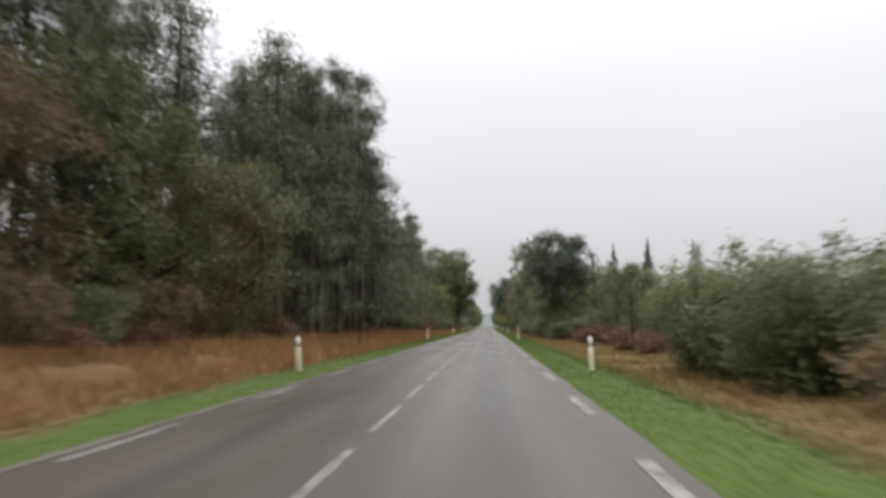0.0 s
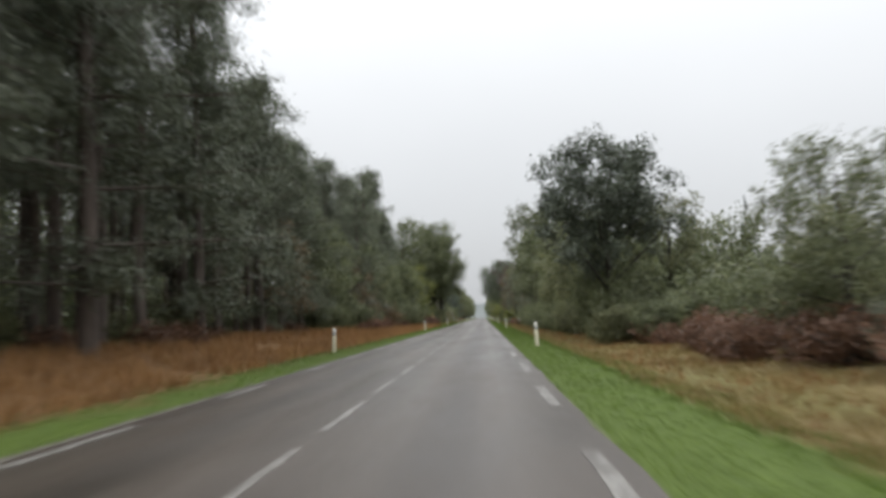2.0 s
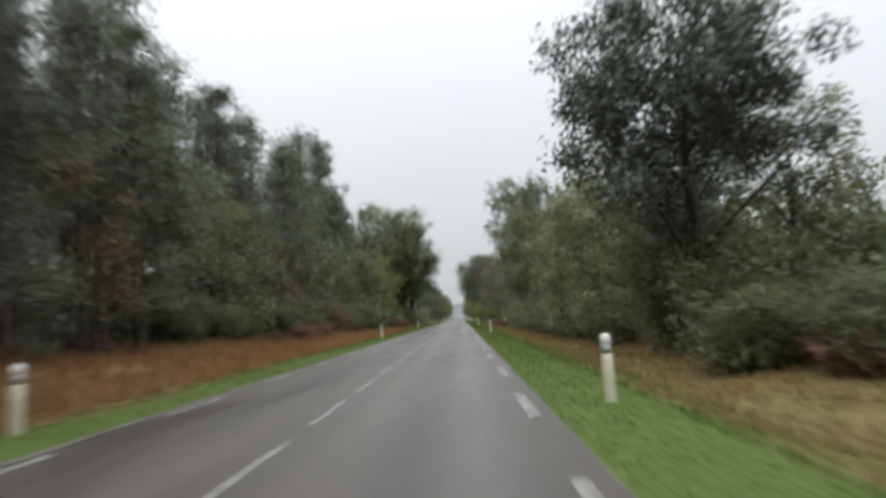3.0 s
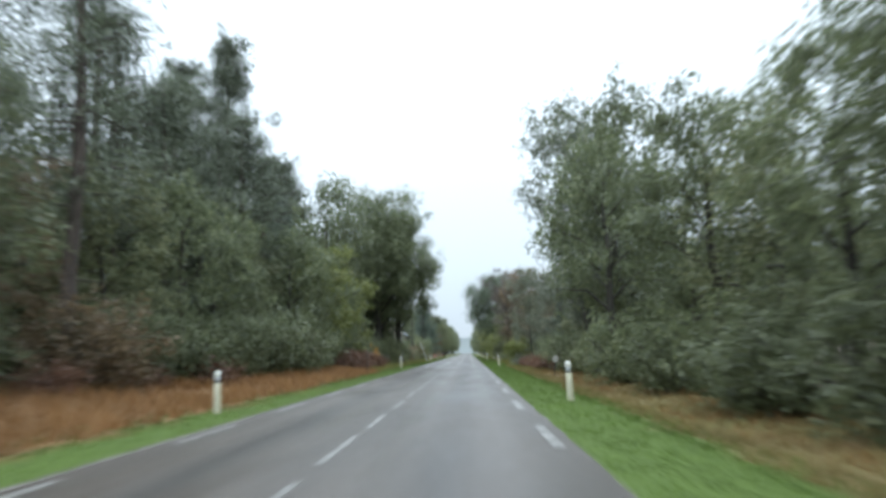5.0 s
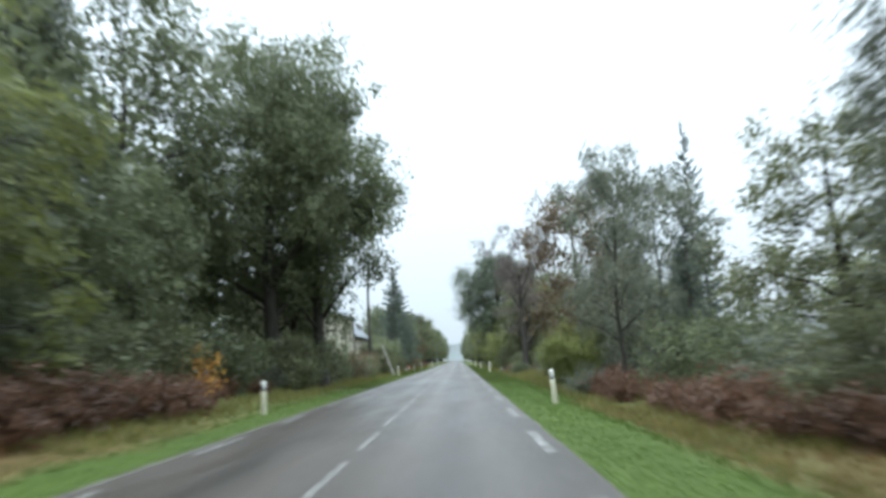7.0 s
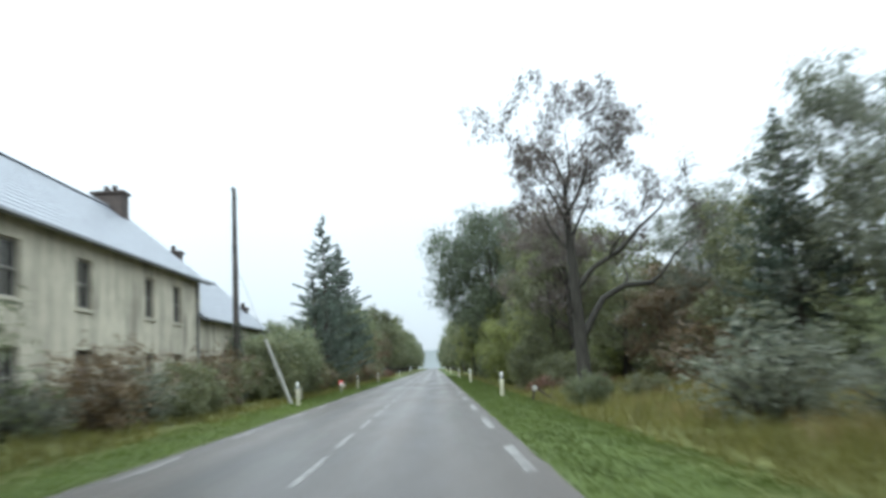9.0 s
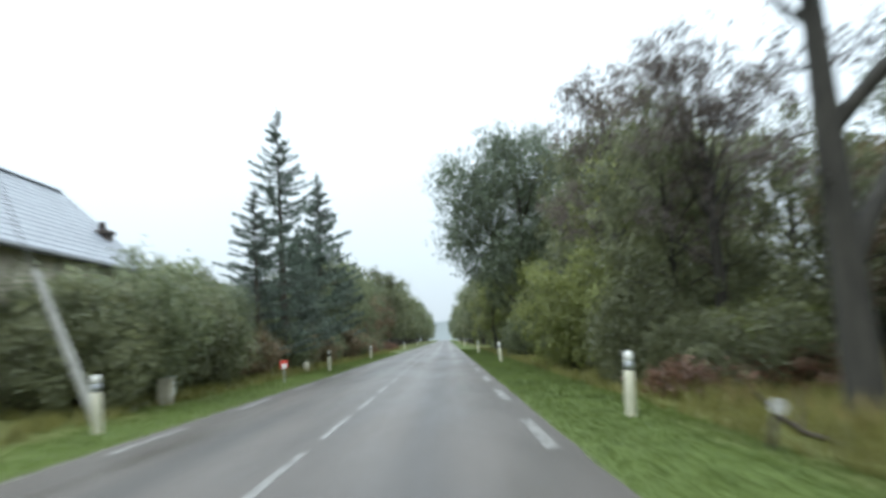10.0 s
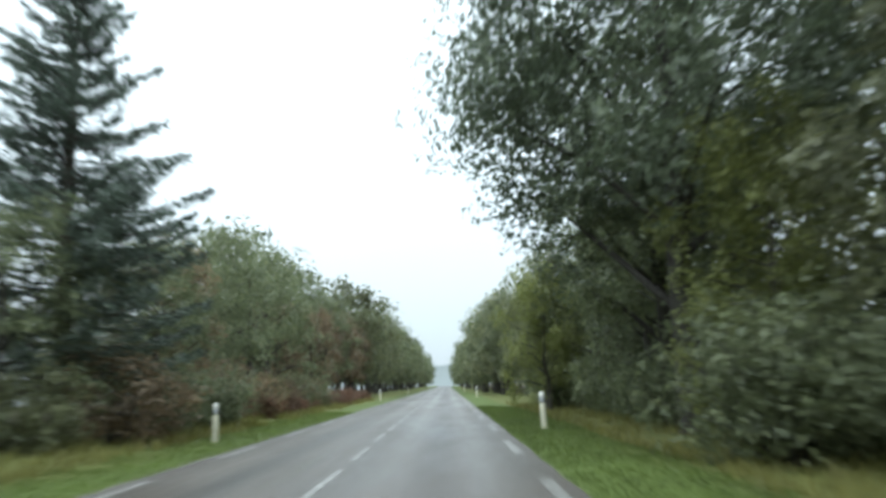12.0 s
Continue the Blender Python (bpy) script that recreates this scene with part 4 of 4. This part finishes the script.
# the far plantation behind the scrub
put("spruce_b", 37.5, 171.0, 1.5, 0.8)
put("spruce_b", 33.0, 150.0, 1.15, 0.8)
put("spruce_b", 24.3, 137.3, 1.15, 0.75)
put("spruce_a", 46.0, 165.0, 1.4, 0.8)
for k, x in enumerate((28.0, 36.0, 45.0)):
    row(["broad_back", "pine_back"], x, 100 + 8 * k, 200, 9.0, (0.48, 0.62), 2.0, 70 + k)

# plain woods far beyond the end of the road, pale haze painted into their colour
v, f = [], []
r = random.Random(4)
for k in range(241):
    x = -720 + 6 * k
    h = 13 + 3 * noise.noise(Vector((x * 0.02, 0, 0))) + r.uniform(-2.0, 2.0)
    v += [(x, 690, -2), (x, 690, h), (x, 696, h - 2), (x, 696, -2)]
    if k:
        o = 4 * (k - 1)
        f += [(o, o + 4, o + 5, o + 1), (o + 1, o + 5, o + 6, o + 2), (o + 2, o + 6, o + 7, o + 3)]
backdrop = new("backdrop", mesh_of("backdrop", v, f, FAR_WOOD_HAZED))
tagged(backdrop, "line of distant woods with pale haze painted in", "woods", kind="structure")


# ---- grass ----
def blades(name, label, material, seed, count, area, height, width, clump=4, gaps=0.0):
    """Many upright bent blades in tufts, as one mesh."""
    rng = np.random.default_rng(seed)
    x0, x1, y0, y1 = area
    px, py = rng.uniform(x0, x1, count), rng.uniform(y0, y1, count)
    if gaps:
        keep = [noise.noise(Vector((a * 0.5, b * 0.28, seed))) > gaps for a, b in zip(px, py)]
        px, py = px[keep], py[keep]
    pz = np.array([ground_height(a, b) for a, b in zip(px, py)]) - 0.02
    px, py, pz = np.repeat(px, clump), np.repeat(py, clump), np.repeat(pz, clump)
    n = len(px)
    px, py = px + rng.normal(0, width * 2.0, n), py + rng.normal(0, width * 2.0, n)
    ang, h = rng.uniform(0, 6.283, n), height * rng.uniform(0.5, 1.3, n)
    lean_x, lean_y = rng.normal(0, 0.3, n) * h, rng.normal(0, 0.3, n) * h
    wx, wy = np.cos(ang) * width / 2, np.sin(ang) * width / 2
    base_l = np.stack([px - wx, py - wy, pz], 1)
    base_r = np.stack([px + wx, py + wy, pz], 1)
    tip = np.stack([px + lean_x, py + lean_y, pz + h], 1)
    vv = np.stack([base_l, base_r, tip], 1).reshape(-1, 3)
    ob = new(name, mesh_array(name, vv, np.arange(n * 3).reshape(-1, 3), LEAF[material]))
    return tagged(ob, label, "grass", kind="stuff")


blades("verge_grass", "short bright green wet verge grass", "green_grass", 1, 52000, (3.24, 5.0, -4, 192), 0.05, 0.022, 3)
blades("verge_grass", "short bright green wet verge grass", "green_grass", 2, 32000, (-4.5, -3.36, -4, 192), 0.05, 0.022, 3)
blades("verge_grass", "green grass thinning into dead moor grass", "green_grass", 3, 9000, (4.8, 6.2, -4, 192), 0.10, 0.022, 4)
blades("verge_grass", "green grass thinning into dead moor grass", "green_grass", 4, 6000, (-5.5, -4.3, -4, 192), 0.10, 0.022, 4)
blades("verge_grass", "rank dull green grass on the verge", "rank_grass", 10, 62000, (3.24, 6.2, 190, 290), 0.055, 0.026, 3)
blades("verge_grass", "rank dull green grass on the verge", "rank_grass", 11, 40000, (-5.4, -3.36, 190, 290), 0.055, 0.026, 3)
blades("moor_grass", "tall orange-brown dead moor grass along the wood", "dead_grass", 5, 26000, (-12.0, -4.6, -6, 160), 0.40, 0.03, 4, -0.4)
blades("moor_grass", "orange-brown dead moor grass beside the verge", "dead_grass", 6, 4500, (6.2, 11.0, -6, 158), 0.26, 0.03, 4, -0.05)
blades("meadow_grass", "short tan withered grass beside the verge", "tan_grass", 12, 26000, (5.0, 11.5, -6, 170), 0.17, 0.028, 4, -0.5)
blades("meadow_grass", "straw-coloured meadow grass beside the verge", "dry_grass", 7, 14000, (5.6, 13.0, 158, 300), 0.30, 0.03, 5, -0.3)
blades("meadow_grass", "tall tan and straw-coloured grass under the trees", "tan_grass", 13, 5500, (7.4, 19.0, 196, 234), 0.55, 0.035, 5, -0.05)
blades("meadow_grass", "tall olive grass under the trees", "dry_grass", 14, 9000, (6.6, 20.0, 196, 234), 0.5, 0.035, 5, -0.3)
blades("meadow_grass", "rough straw and green grass along the hedge", "dry_grass", 8, 6000, (-7.0, -4.9, 160, 320), 0.28, 0.03, 5, -0.2)


# ---- houses ----
def gable_roof(x_wall, x_back, y0, y1, eave, ridge, over=0.25, thick=0.16):
    """Two slabs of a pitched roof along y; returns their bmeshes, and that of the ridge tiles."""
    mid_x = (x_wall + x_back) / 2
    out = []
    for x_edge, s in ((x_wall, 1), (x_back, -1)):
        slope = (ridge - eave) / abs(mid_x - x_edge)
        xe, ze = x_edge + s * over, eave - slope * over
        # one stepped slab: each slate course laps 25 mm over the one below
        outline = []
        courses = 16
        for k in range(courses):
            t0, t1 = k / courses, (k + 1) / courses
            outline.append((xe + (mid_x - xe) * t0, ze + (ridge - ze) * t0 + thick + 0.025))
            outline.append((xe + (mid_x - xe) * t1, ze + (ridge - ze) * t1 + thick))
        outline += [(mid_x, ridge), (xe, ze)]
        bm = bmesh.new()
        near = [bm.verts.new((x, y0 - over, z)) for x, z in outline]
        far = [bm.verts.new((x, y1 + over, z)) for x, z in outline]
        for q in range(len(outline)):
            n2 = (q + 1) % len(outline)
            bm.faces.new((near[q], near[n2], far[n2], far[q]))
        bm.faces.new(near[::-1])
        bm.faces.new(far)
        bmesh.ops.recalc_face_normals(bm, faces=bm.faces[:])
        out.append(bm)
    cap = bmesh.new()
    prof = [(-0.16, -0.04), (0, 0.10), (0.16, -0.04), (0, 0.02)]
    near = [cap.verts.new((mid_x + x, y0 - over, ridge + thick + z)) for x, z in prof]
    far = [cap.verts.new((mid_x + x, y1 + over, ridge + thick + z)) for x, z in prof]
    for q in range(4):
        cap.faces.new((near[q], near[(q + 1) % 4], far[(q + 1) % 4], far[q]))
    cap.faces.new(near[::-1])
    cap.faces.new(far)
    bmesh.ops.recalc_face_normals(cap, faces=cap.faces[:])
    return out, cap


def gable_wall(x_wall, x_back, y, thick, eave, ridge):
    bm = bmesh.new()
    mid_x = (x_wall + x_back) / 2
    outline = [(x_wall, -0.3), (x_wall, eave), (mid_x, ridge), (x_back, eave), (x_back, -0.3)]
    near = [bm.verts.new((x, y, z)) for x, z in outline]
    far = [bm.verts.new((x, y + thick, z)) for x, z in outline]
    bm.faces.new(near)
    bm.faces.new(far[::-1])
    for q in range(5):
        bm.faces.new((near[q], far[q], far[(q + 1) % 5], near[(q + 1) % 5]))
    bmesh.ops.recalc_face_normals(bm, faces=bm.faces[:])
    return bm


def pierced_wall(x0, x1, y0, y1, z0, z1, holes):
    """A wall along y with real openings (y0, y1, z0, z1)."""
    bm = bmesh.new()
    cy = sorted({y0, y1, *(h[0] for h in holes), *(h[1] for h in holes)})
    cz = sorted({z0, z1, *(h[2] for h in holes), *(h[3] for h in holes)})
    solid = {(i, k) for i in range(len(cy) - 1) for k in range(len(cz) - 1)
             if not any(h[0] < (cy[i] + cy[i + 1]) / 2 < h[1] and h[2] < (cz[k] + cz[k + 1]) / 2 < h[3] for h in holes)}
    made = {}

    def corner(x, i, k):
        if (x, i, k) not in made:
            made[x, i, k] = bm.verts.new((x, cy[i], cz[k]))
        return made[x, i, k]

    for i, k in solid:
        for x in (x0, x1):
            bm.faces.new([corner(x, i + a, k + c) for a, c in ((0, 0), (1, 0), (1, 1), (0, 1))])
        for (di, dk), (p, q) in {(-1, 0): ((0, 0), (0, 1)), (1, 0): ((1, 0), (1, 1)), (0, -1): ((0, 0), (1, 0)), (0, 1): ((0, 1), (1, 1))}.items():
            if (i + di, k + dk) not in solid:
                bm.faces.new([corner(x0, i + p[0], k + p[1]), corner(x0, i + q[0], k + q[1]), corner(x1, i + q[0], k + q[1]), corner(x1, i + p[0], k + p[1])])
    bmesh.ops.recalc_face_normals(bm, faces=bm.faces[:])
    return bm


def add_window(house, x, y0, y1, z0, z1, shutters):
    """A casement set back in its opening, with sill, pane, bars and open shutters."""
    w = part("window", box(x - 0.20, x - 0.16, y0, y1, z0, z1), GLASS, house, "dark window with weathered grey frame")
    for a0, b0, c0, d0 in ((y0, y0 + 0.07, z0, z1), (y1 - 0.07, y1, z0, z1), (y0 + 0.07, y1 - 0.07, z0, z0 + 0.07), (y0 + 0.07, y1 - 0.07, z1 - 0.07, z1),
                           ((y0 + y1) / 2 - 0.03, (y0 + y1) / 2 + 0.03, z0 + 0.07, z1 - 0.07), (y0 + 0.07, y1 - 0.07, (z0 + z1) / 2 - 0.02, (z0 + z1) / 2 + 0.02)):
        part("window_frame", box(x - 0.155, x - 0.11, a0, b0, c0, d0, 0.006), FRAME_GREY, w)
    part("window_sill", box(x - 0.15, x + 0.06, y0 - 0.08, y1 + 0.08, z0 - 0.10, z0 - 0.004, 0.01), CONCRETE, w)
    if shutters:
        half = (y1 - y0) / 2
        for a0 in (y0 - half - 0.03, y1 + 0.03):
            part("shutter", box(x + 0.012, x + 0.05, a0, a0 + half, z0, z1, 0.006), SHUTTER, w, "faded brown wooden shutter folded open")


def build_house(name, label, x_wall, x_back, y0, y1, eave, ridge, windows, door, shutters):
    house = tagged(new(name), label, "house", "old roadside houses")
    holes = list(windows) + ([door] if door else [])
    part("wall", pierced_wall(x_wall - 0.4, x_wall, y0, y1, -0.3, eave, holes), RENDER_WALL, house)
    part("wall", box(x_back, x_back + 0.4, y0, y1, -0.3, eave), RENDER_WALL, house)
    part("wall", gable_wall(x_wall - 0.004, x_back + 0.004, y0 - 0.36, 0.36, eave, ridge), RENDER_WALL, house)
    part("wall", gable_wall(x_wall - 0.004, x_back + 0.004, y1, 0.36, eave, ridge), RENDER_WALL, house)
    slopes, cap = gable_roof(x_wall, x_back, y0 - 0.36, y1 + 0.36, eave, ridge)
    for bm in slopes:
        part("roof_slope", bm, SLATE, house, "wet grey slate roof slope")
    part("ridge_tiles", cap, SLATE, house)
    part("floor_slab", box(x_back + 0.4, x_wall - 0.4, y0, y1, -0.2, 0.3), CONCRETE, house)
    gutter = bmesh.new()
    bmesh.ops.create_cone(gutter, cap_ends=True, segments=10, radius1=0.07, radius2=0.07, depth=y1 - y0 + 1.2,
                          matrix=pose(x_wall + 0.33, (y0 + y1) / 2, eave - 0.18, 90, 0, 0))
    part("gutter", gutter, ZINC, house, "dull zinc gutter")
    pipe = bmesh.new()
    bmesh.ops.create_cone(pipe, cap_ends=True, segments=10, radius1=0.045, radius2=0.045, depth=eave - 0.2, matrix=pose(x_wall + 0.07, y1 - 0.25, (eave - 0.2) / 2, 0, 0, 0))
    part("downpipe", pipe, ZINC, house, "dull zinc downpipe")
    for w in windows:
        add_window(house, x_wall, *w, shutters)
    if door:
        d = part("door", box(x_wall - 0.22, x_wall - 0.16, door[0], door[1], door[2], door[3], 0.01), SHUTTER, house, "dark brown wooden door")
        part("door_handle", box(x_wall - 0.16, x_wall - 0.11, door[0] + 0.1, door[0] + 0.14, 1.25, 1.38, 0.008), ZINC, d)
    return house


def add_chimney(house, x, y, wide, deep, z0, z1, pots):
    c = part("chimney", box(x - wide / 2, x + wide / 2, y - deep / 2, y + deep / 2, z0, z1, 0.02), BRICK, house, "sooty brick chimney stack")
    part("chimney_cap", box(x - wide / 2 - 0.08, x + wide / 2 + 0.08, y - deep / 2 - 0.08, y + deep / 2 + 0.08, z1, z1 + 0.14, 0.02), BRICK, c)
    for k in range(pots):
        pot = lathe([(0.13, z1 + 0.14), (0.11, z1 + 0.4), (0.13, z1 + 0.44)], 10)
        bmesh.ops.translate(pot, verts=pot.verts[:], vec=(x + (k - (pots - 1) / 2) * 0.36, y, 0))
        part("chimney_pot", pot, BRICK, c)


big_house = build_house("house", "two-storey cream rendered house with slate roof", -8.4, -15.6, 202.6, 219.8, 5.85, 9.05,
                        [(204.6, 205.6, 3.7, 5.2), (208.6, 209.6, 3.7, 5.2), (213.75, 214.7, 3.75, 5.25), (216.7, 217.65, 3.75, 5.25),
                         (204.6, 205.6, 1.0, 2.5), (213.75, 214.7, 1.0, 2.5), (216.7, 217.65, 1.0, 2.5)], (208.5, 209.6, 0.3, 2.5), False)
add_chimney(big_house, -12.0, 219.3, 1.3, 0.75, 8.2, 9.75, 2)
low_house = build_house("house", "lower cream rendered wing with slate roof", -8.4, -14.4, 220.56, 232.4, 4.25, 7.1,
                        [(228.4, 229.4, 1.2, 2.6), (225.9, 226.8, 1.2, 2.6)], (223.4, 224.8, 0.3, 2.7), False)
add_chimney(low_house, -9.5, 232.0, 0.5, 0.5, 4.9, 5.45, 1)
add_chimney(low_house, -11.4, 225.5, 0.8, 0.6, 6.7, 8.0, 1)


# ---- utility pole with its guy wire ----
pole_root = tagged(new("utility_pole"), "dark ivy-clad wooden utility pole with a sleeved guy wire", "utility pole")
pole_root.location = (-6.95, 220.6, ground_height(-6.95, 220.6))
pv, pf = [], []
tube(pv, pf, [(0, 0, -0.5), (0, 0, 3), (0.02, 0, 6.5), (0.05, 0, 9.75)], [0.15, 0.14, 0.12, 0.095], 12)
shaft = new("shaft", mesh_of("shaft", pv, pf, WOOD_DARK, True))
shaft.parent = pole_root
pv, pf = [], []
tube(pv, pf, [(2.25, 0.8, -0.4), (1.78, 0.63, 1.0), (1.2, 0.41, 2.75)], [0.10, 0.095, 0.075], 10)
sleeve = tagged(new("guy_sleeve", mesh_of("guy_sleeve", pv, pf, WOOD_PALE, True)), "pale weathered leaning sleeve round the guy wire")
sleeve.parent = pole_root
pv, pf = [], []
tube(pv, pf, [(1.21, 0.415, 2.7), (0.1, 0.0, 6.1)], [0.012, 0.012], 6)
guy = tagged(new("guy_wire", mesh_of("guy_wire", pv, pf, ZINC, True)), "thin steel guy wire")
guy.parent = pole_root
ivy_rng = np.random.default_rng(77)
ivy_at = np.array([(0.13 * math.cos(k * 2.4), 0.13 * math.sin(k * 2.4), 0.1 + k * 0.085) for k in range(40)])
ivy_v, ivy_f = leaves(ivy_rng, ivy_at, np.linspace(0.30, 0.14, 40), 2600, 0.10)
ivy = tagged(new("ivy", mesh_array("ivy", ivy_v, ivy_f, LEAF["dark"])), "dark ivy climbing the pole")
ivy.parent = pole_root
cap_bm = lathe([(0.105, 9.73), (0.105, 9.78), (0.02, 9.9)], 12)
part("cap", cap_bm, ZINC, pole_root)
for z in (9.35, 9.05):
    ins = lathe([(0.02, z), (0.055, z + 0.03), (0.055, z + 0.12), (0.03, z + 0.17)], 10)
    bmesh.ops.translate(ins, verts=ins.verts[:], vec=(0.16, 0, 0))
    holder = part("insulator", ins, BOX_WHITE, pole_root, "white porcelain insulator")
    part("bracket", box(0.05, 0.17, -0.015, 0.015, z - 0.03, z + 0.005), ZINC, holder)


# ---- marker posts and small roadside things ----
def marker_post(band):
    root = tagged(new("marker_post"), "dirty cream plastic roadside marker post with white domed head", "marker post", "roadside marker posts")
    part("body", lathe([(0.088, -0.25), (0.088, 0.0), (0.085, 0.35), (0.081, 0.68), (0.072, 0.705)]), POST_CREAM, root)
    part("groove", lathe([(0.062, 0.70), (0.062, 0.73)]), BAND_BLACK, root, "dark groove")
    part("reflector_band", lathe([(0.069, 0.728), (0.068, 0.855)]), band, root, "dark reflector band" if band is BAND_BLACK else "grey reflector band")
    part("head", lathe([(0.066, 0.853), (0.076, 0.862), (0.077, 0.92), (0.07, 0.965), (0.048, 0.995), (0.015, 1.005)]), POST_WHITE, root, "white domed head")
    return root


def stand(ob, x, y, lean_x=0.0, lean_y=0.0, turn=0.0):
    return copy_thing(ob, pose(x, y, ground_height(x, y), lean_x, lean_y, turn))


post_grey = marker_post(BAND_GREY)
post_grey.matrix_basis = pose(-4.2, 23.3, ground_height(-4.2, 23.3), 1.5, -1.0, 0)
post_black = marker_post(BAND_BLACK)
post_black.matrix_basis = pose(-4.2, 245.4, ground_height(-4.2, 245.4), 1.0, 2.0, 0)
for x, y, lx, ly in ((4.52, 23.8, -1, 1), (-4.35, 71.8, 1, 2), (4.2, 72.2, 0, -2), (-4.25, 120.2, -2, 1), (4.4, 121.7, 1, -3),
                     (-4.25, 169.5, 1, 1), (4.5, 169.3, -1, -3), (-4.22, 220.2, 2, -1), (4.6, 219.0, 1, 2), (4.56, 246.2, 0, -2),
                     (-4.3, 267.5, 1, 0), (4.38, 269.0, -1, -2), (-4.3, 316.0, 0, 1), (4.4, 317.0, 1, 0), (-4.3, 365.0, 0, 0), (4.4, 366.0, 0, 1)):
    stand(post_grey, x, y, lx, ly, y * 7 % 90)

small_sign = tagged(new("stake_sign"), "small red and white marker sign on a stake", "sign")
small_sign.location = (-4.15, 234.7, ground_height(-4.15, 234.7))
part("stake", box(-0.02, 0.02, -0.02, 0.02, -0.2, 0.62, 0.004), WOOD_PALE, small_sign)
part("plate", box(-0.14, 0.14, -0.035, -0.021, 0.52, 0.82, 0.01), SIGN_RED, small_sign, "faded red plastic plate")
part("label_panel", box(-0.06, 0.10, -0.042, -0.036, 0.53, 0.70), BOX_WHITE, small_sign, "plain white panel")

stone = tagged(new("marker_stone"), "squat pale concrete marker stone in the verge", "marker stone")
stone.location = (-5.2, 244.6, ground_height(-5.2, 244.6))
part("block", lathe([(0.17, -0.2), (0.17, 0.34), (0.14, 0.44), (0.06, 0.48)], 14), CONCRETE, stone)

for name, label, x, y, mat, tall in (("meter_cabinet", "pale concrete bollard by the hedge", -5.3, 226.2, CONCRETE, 0.6), ("meter_cabinet", "white plastic utility cabinet by the hedge", -5.9, 228.0, BOX_WHITE, 0.55),
                                     ("meter_cabinet", "grey-green utility cabinet by the hedge", -5.7, 227.3, BOX_GREEN, 0.5)):
    cabinet = tagged(new(name), label, "utility cabinet")
    cabinet.location = (x, y, ground_height(x, y))
    part("plinth", box(-0.15, 0.15, -0.11, 0.11, -0.2, 0.08, 0.01), CONCRETE, cabinet)
    part("casing", box(-0.17, 0.17, -0.13, 0.13, 0.08, tall, 0.02), mat, cabinet)
    part("lid", box(-0.19, 0.19, -0.15, 0.15, tall, tall + 0.05, 0.015), mat, cabinet)

for x, y, tall, lean in ((-5.45, 41.0, 1.1, 2.0), (-4.6, 149.6, 1.5, -1.5)):
    stake = tagged(new("wooden_stake"), "thin weathered wooden stake in the dead grass", "stake", "wooden stakes")
    stake.matrix_basis = pose(x, y, ground_height(x, y), lean, 1.0, 20)
    part("shaft", lathe([(0.035, -0.3), (0.035, tall - 0.05), (0.028, tall), (0.01, tall + 0.01)], 8), WOOD_DARK, stake)


# ---- pale boards and a dead branch in the rough grass ----
for label, x, y, wide, tall, low, turn, tilt in (("weathered pale grey rounded board on a dark stake", 7.0, 148.4, 0.36, 0.42, 0.80, 8, 6),
                                                 ("small pale oval plate on a leaning dark stake", 5.5, 216.1, 0.20, 0.20, 0.40, -12, 14)):
    board = tagged(new("board_sign"), label, "sign")
    board.matrix_basis = pose(x, y, ground_height(x, y), 0, tilt, turn)
    part("stake", lathe([(0.04, -0.3), (0.038, low + tall * 0.8), (0.025, low + tall * 0.85)], 8), WOOD_DARK, board)
    disc = bmesh.new()
    bmesh.ops.create_cone(disc, cap_ends=True, segments=18, radius1=0.5, radius2=0.5, depth=0.024,
                          matrix=Matrix.Translation((0, -0.052, low + tall / 2)) @ Matrix.Diagonal((wide, 1, tall, 1)) @ pose(0, 0, 0, 90, 0, 0))
    part("plate", disc, WOOD_PALE, board)
    for z in (low + 0.05, low + tall - 0.06):
        part("nail", box(-0.012, 0.012, -0.073, -0.066, z - 0.012, z + 0.012, 0.003), ZINC, board)

branch = tagged(new("fallen_branch"), "bare brown fallen branch leaning in rough grass", "branch")
branch.location = (6.1, 217.0, ground_height(6.1, 217.0))
for name, line, thick in (("stem", [(-0.35, 0, 0.75), (-0.1, 0.05, 0.45), (0.25, 0.1, 0.18), (0.75, 0.2, 0.0)], (0.02, 0.035, 0.04, 0.045)),
                          ("twig", [(0.2, 0.09, 0.2), (0.35, 0.3, 0.42), (0.42, 0.5, 0.7)], (0.022, 0.015, 0.006))):
    pv, pf = [], []
    tube(pv, pf, line, thick, 7)
    piece = new(name, mesh_of(name, pv, pf, BARK_PINE, True))
    piece.parent = branch
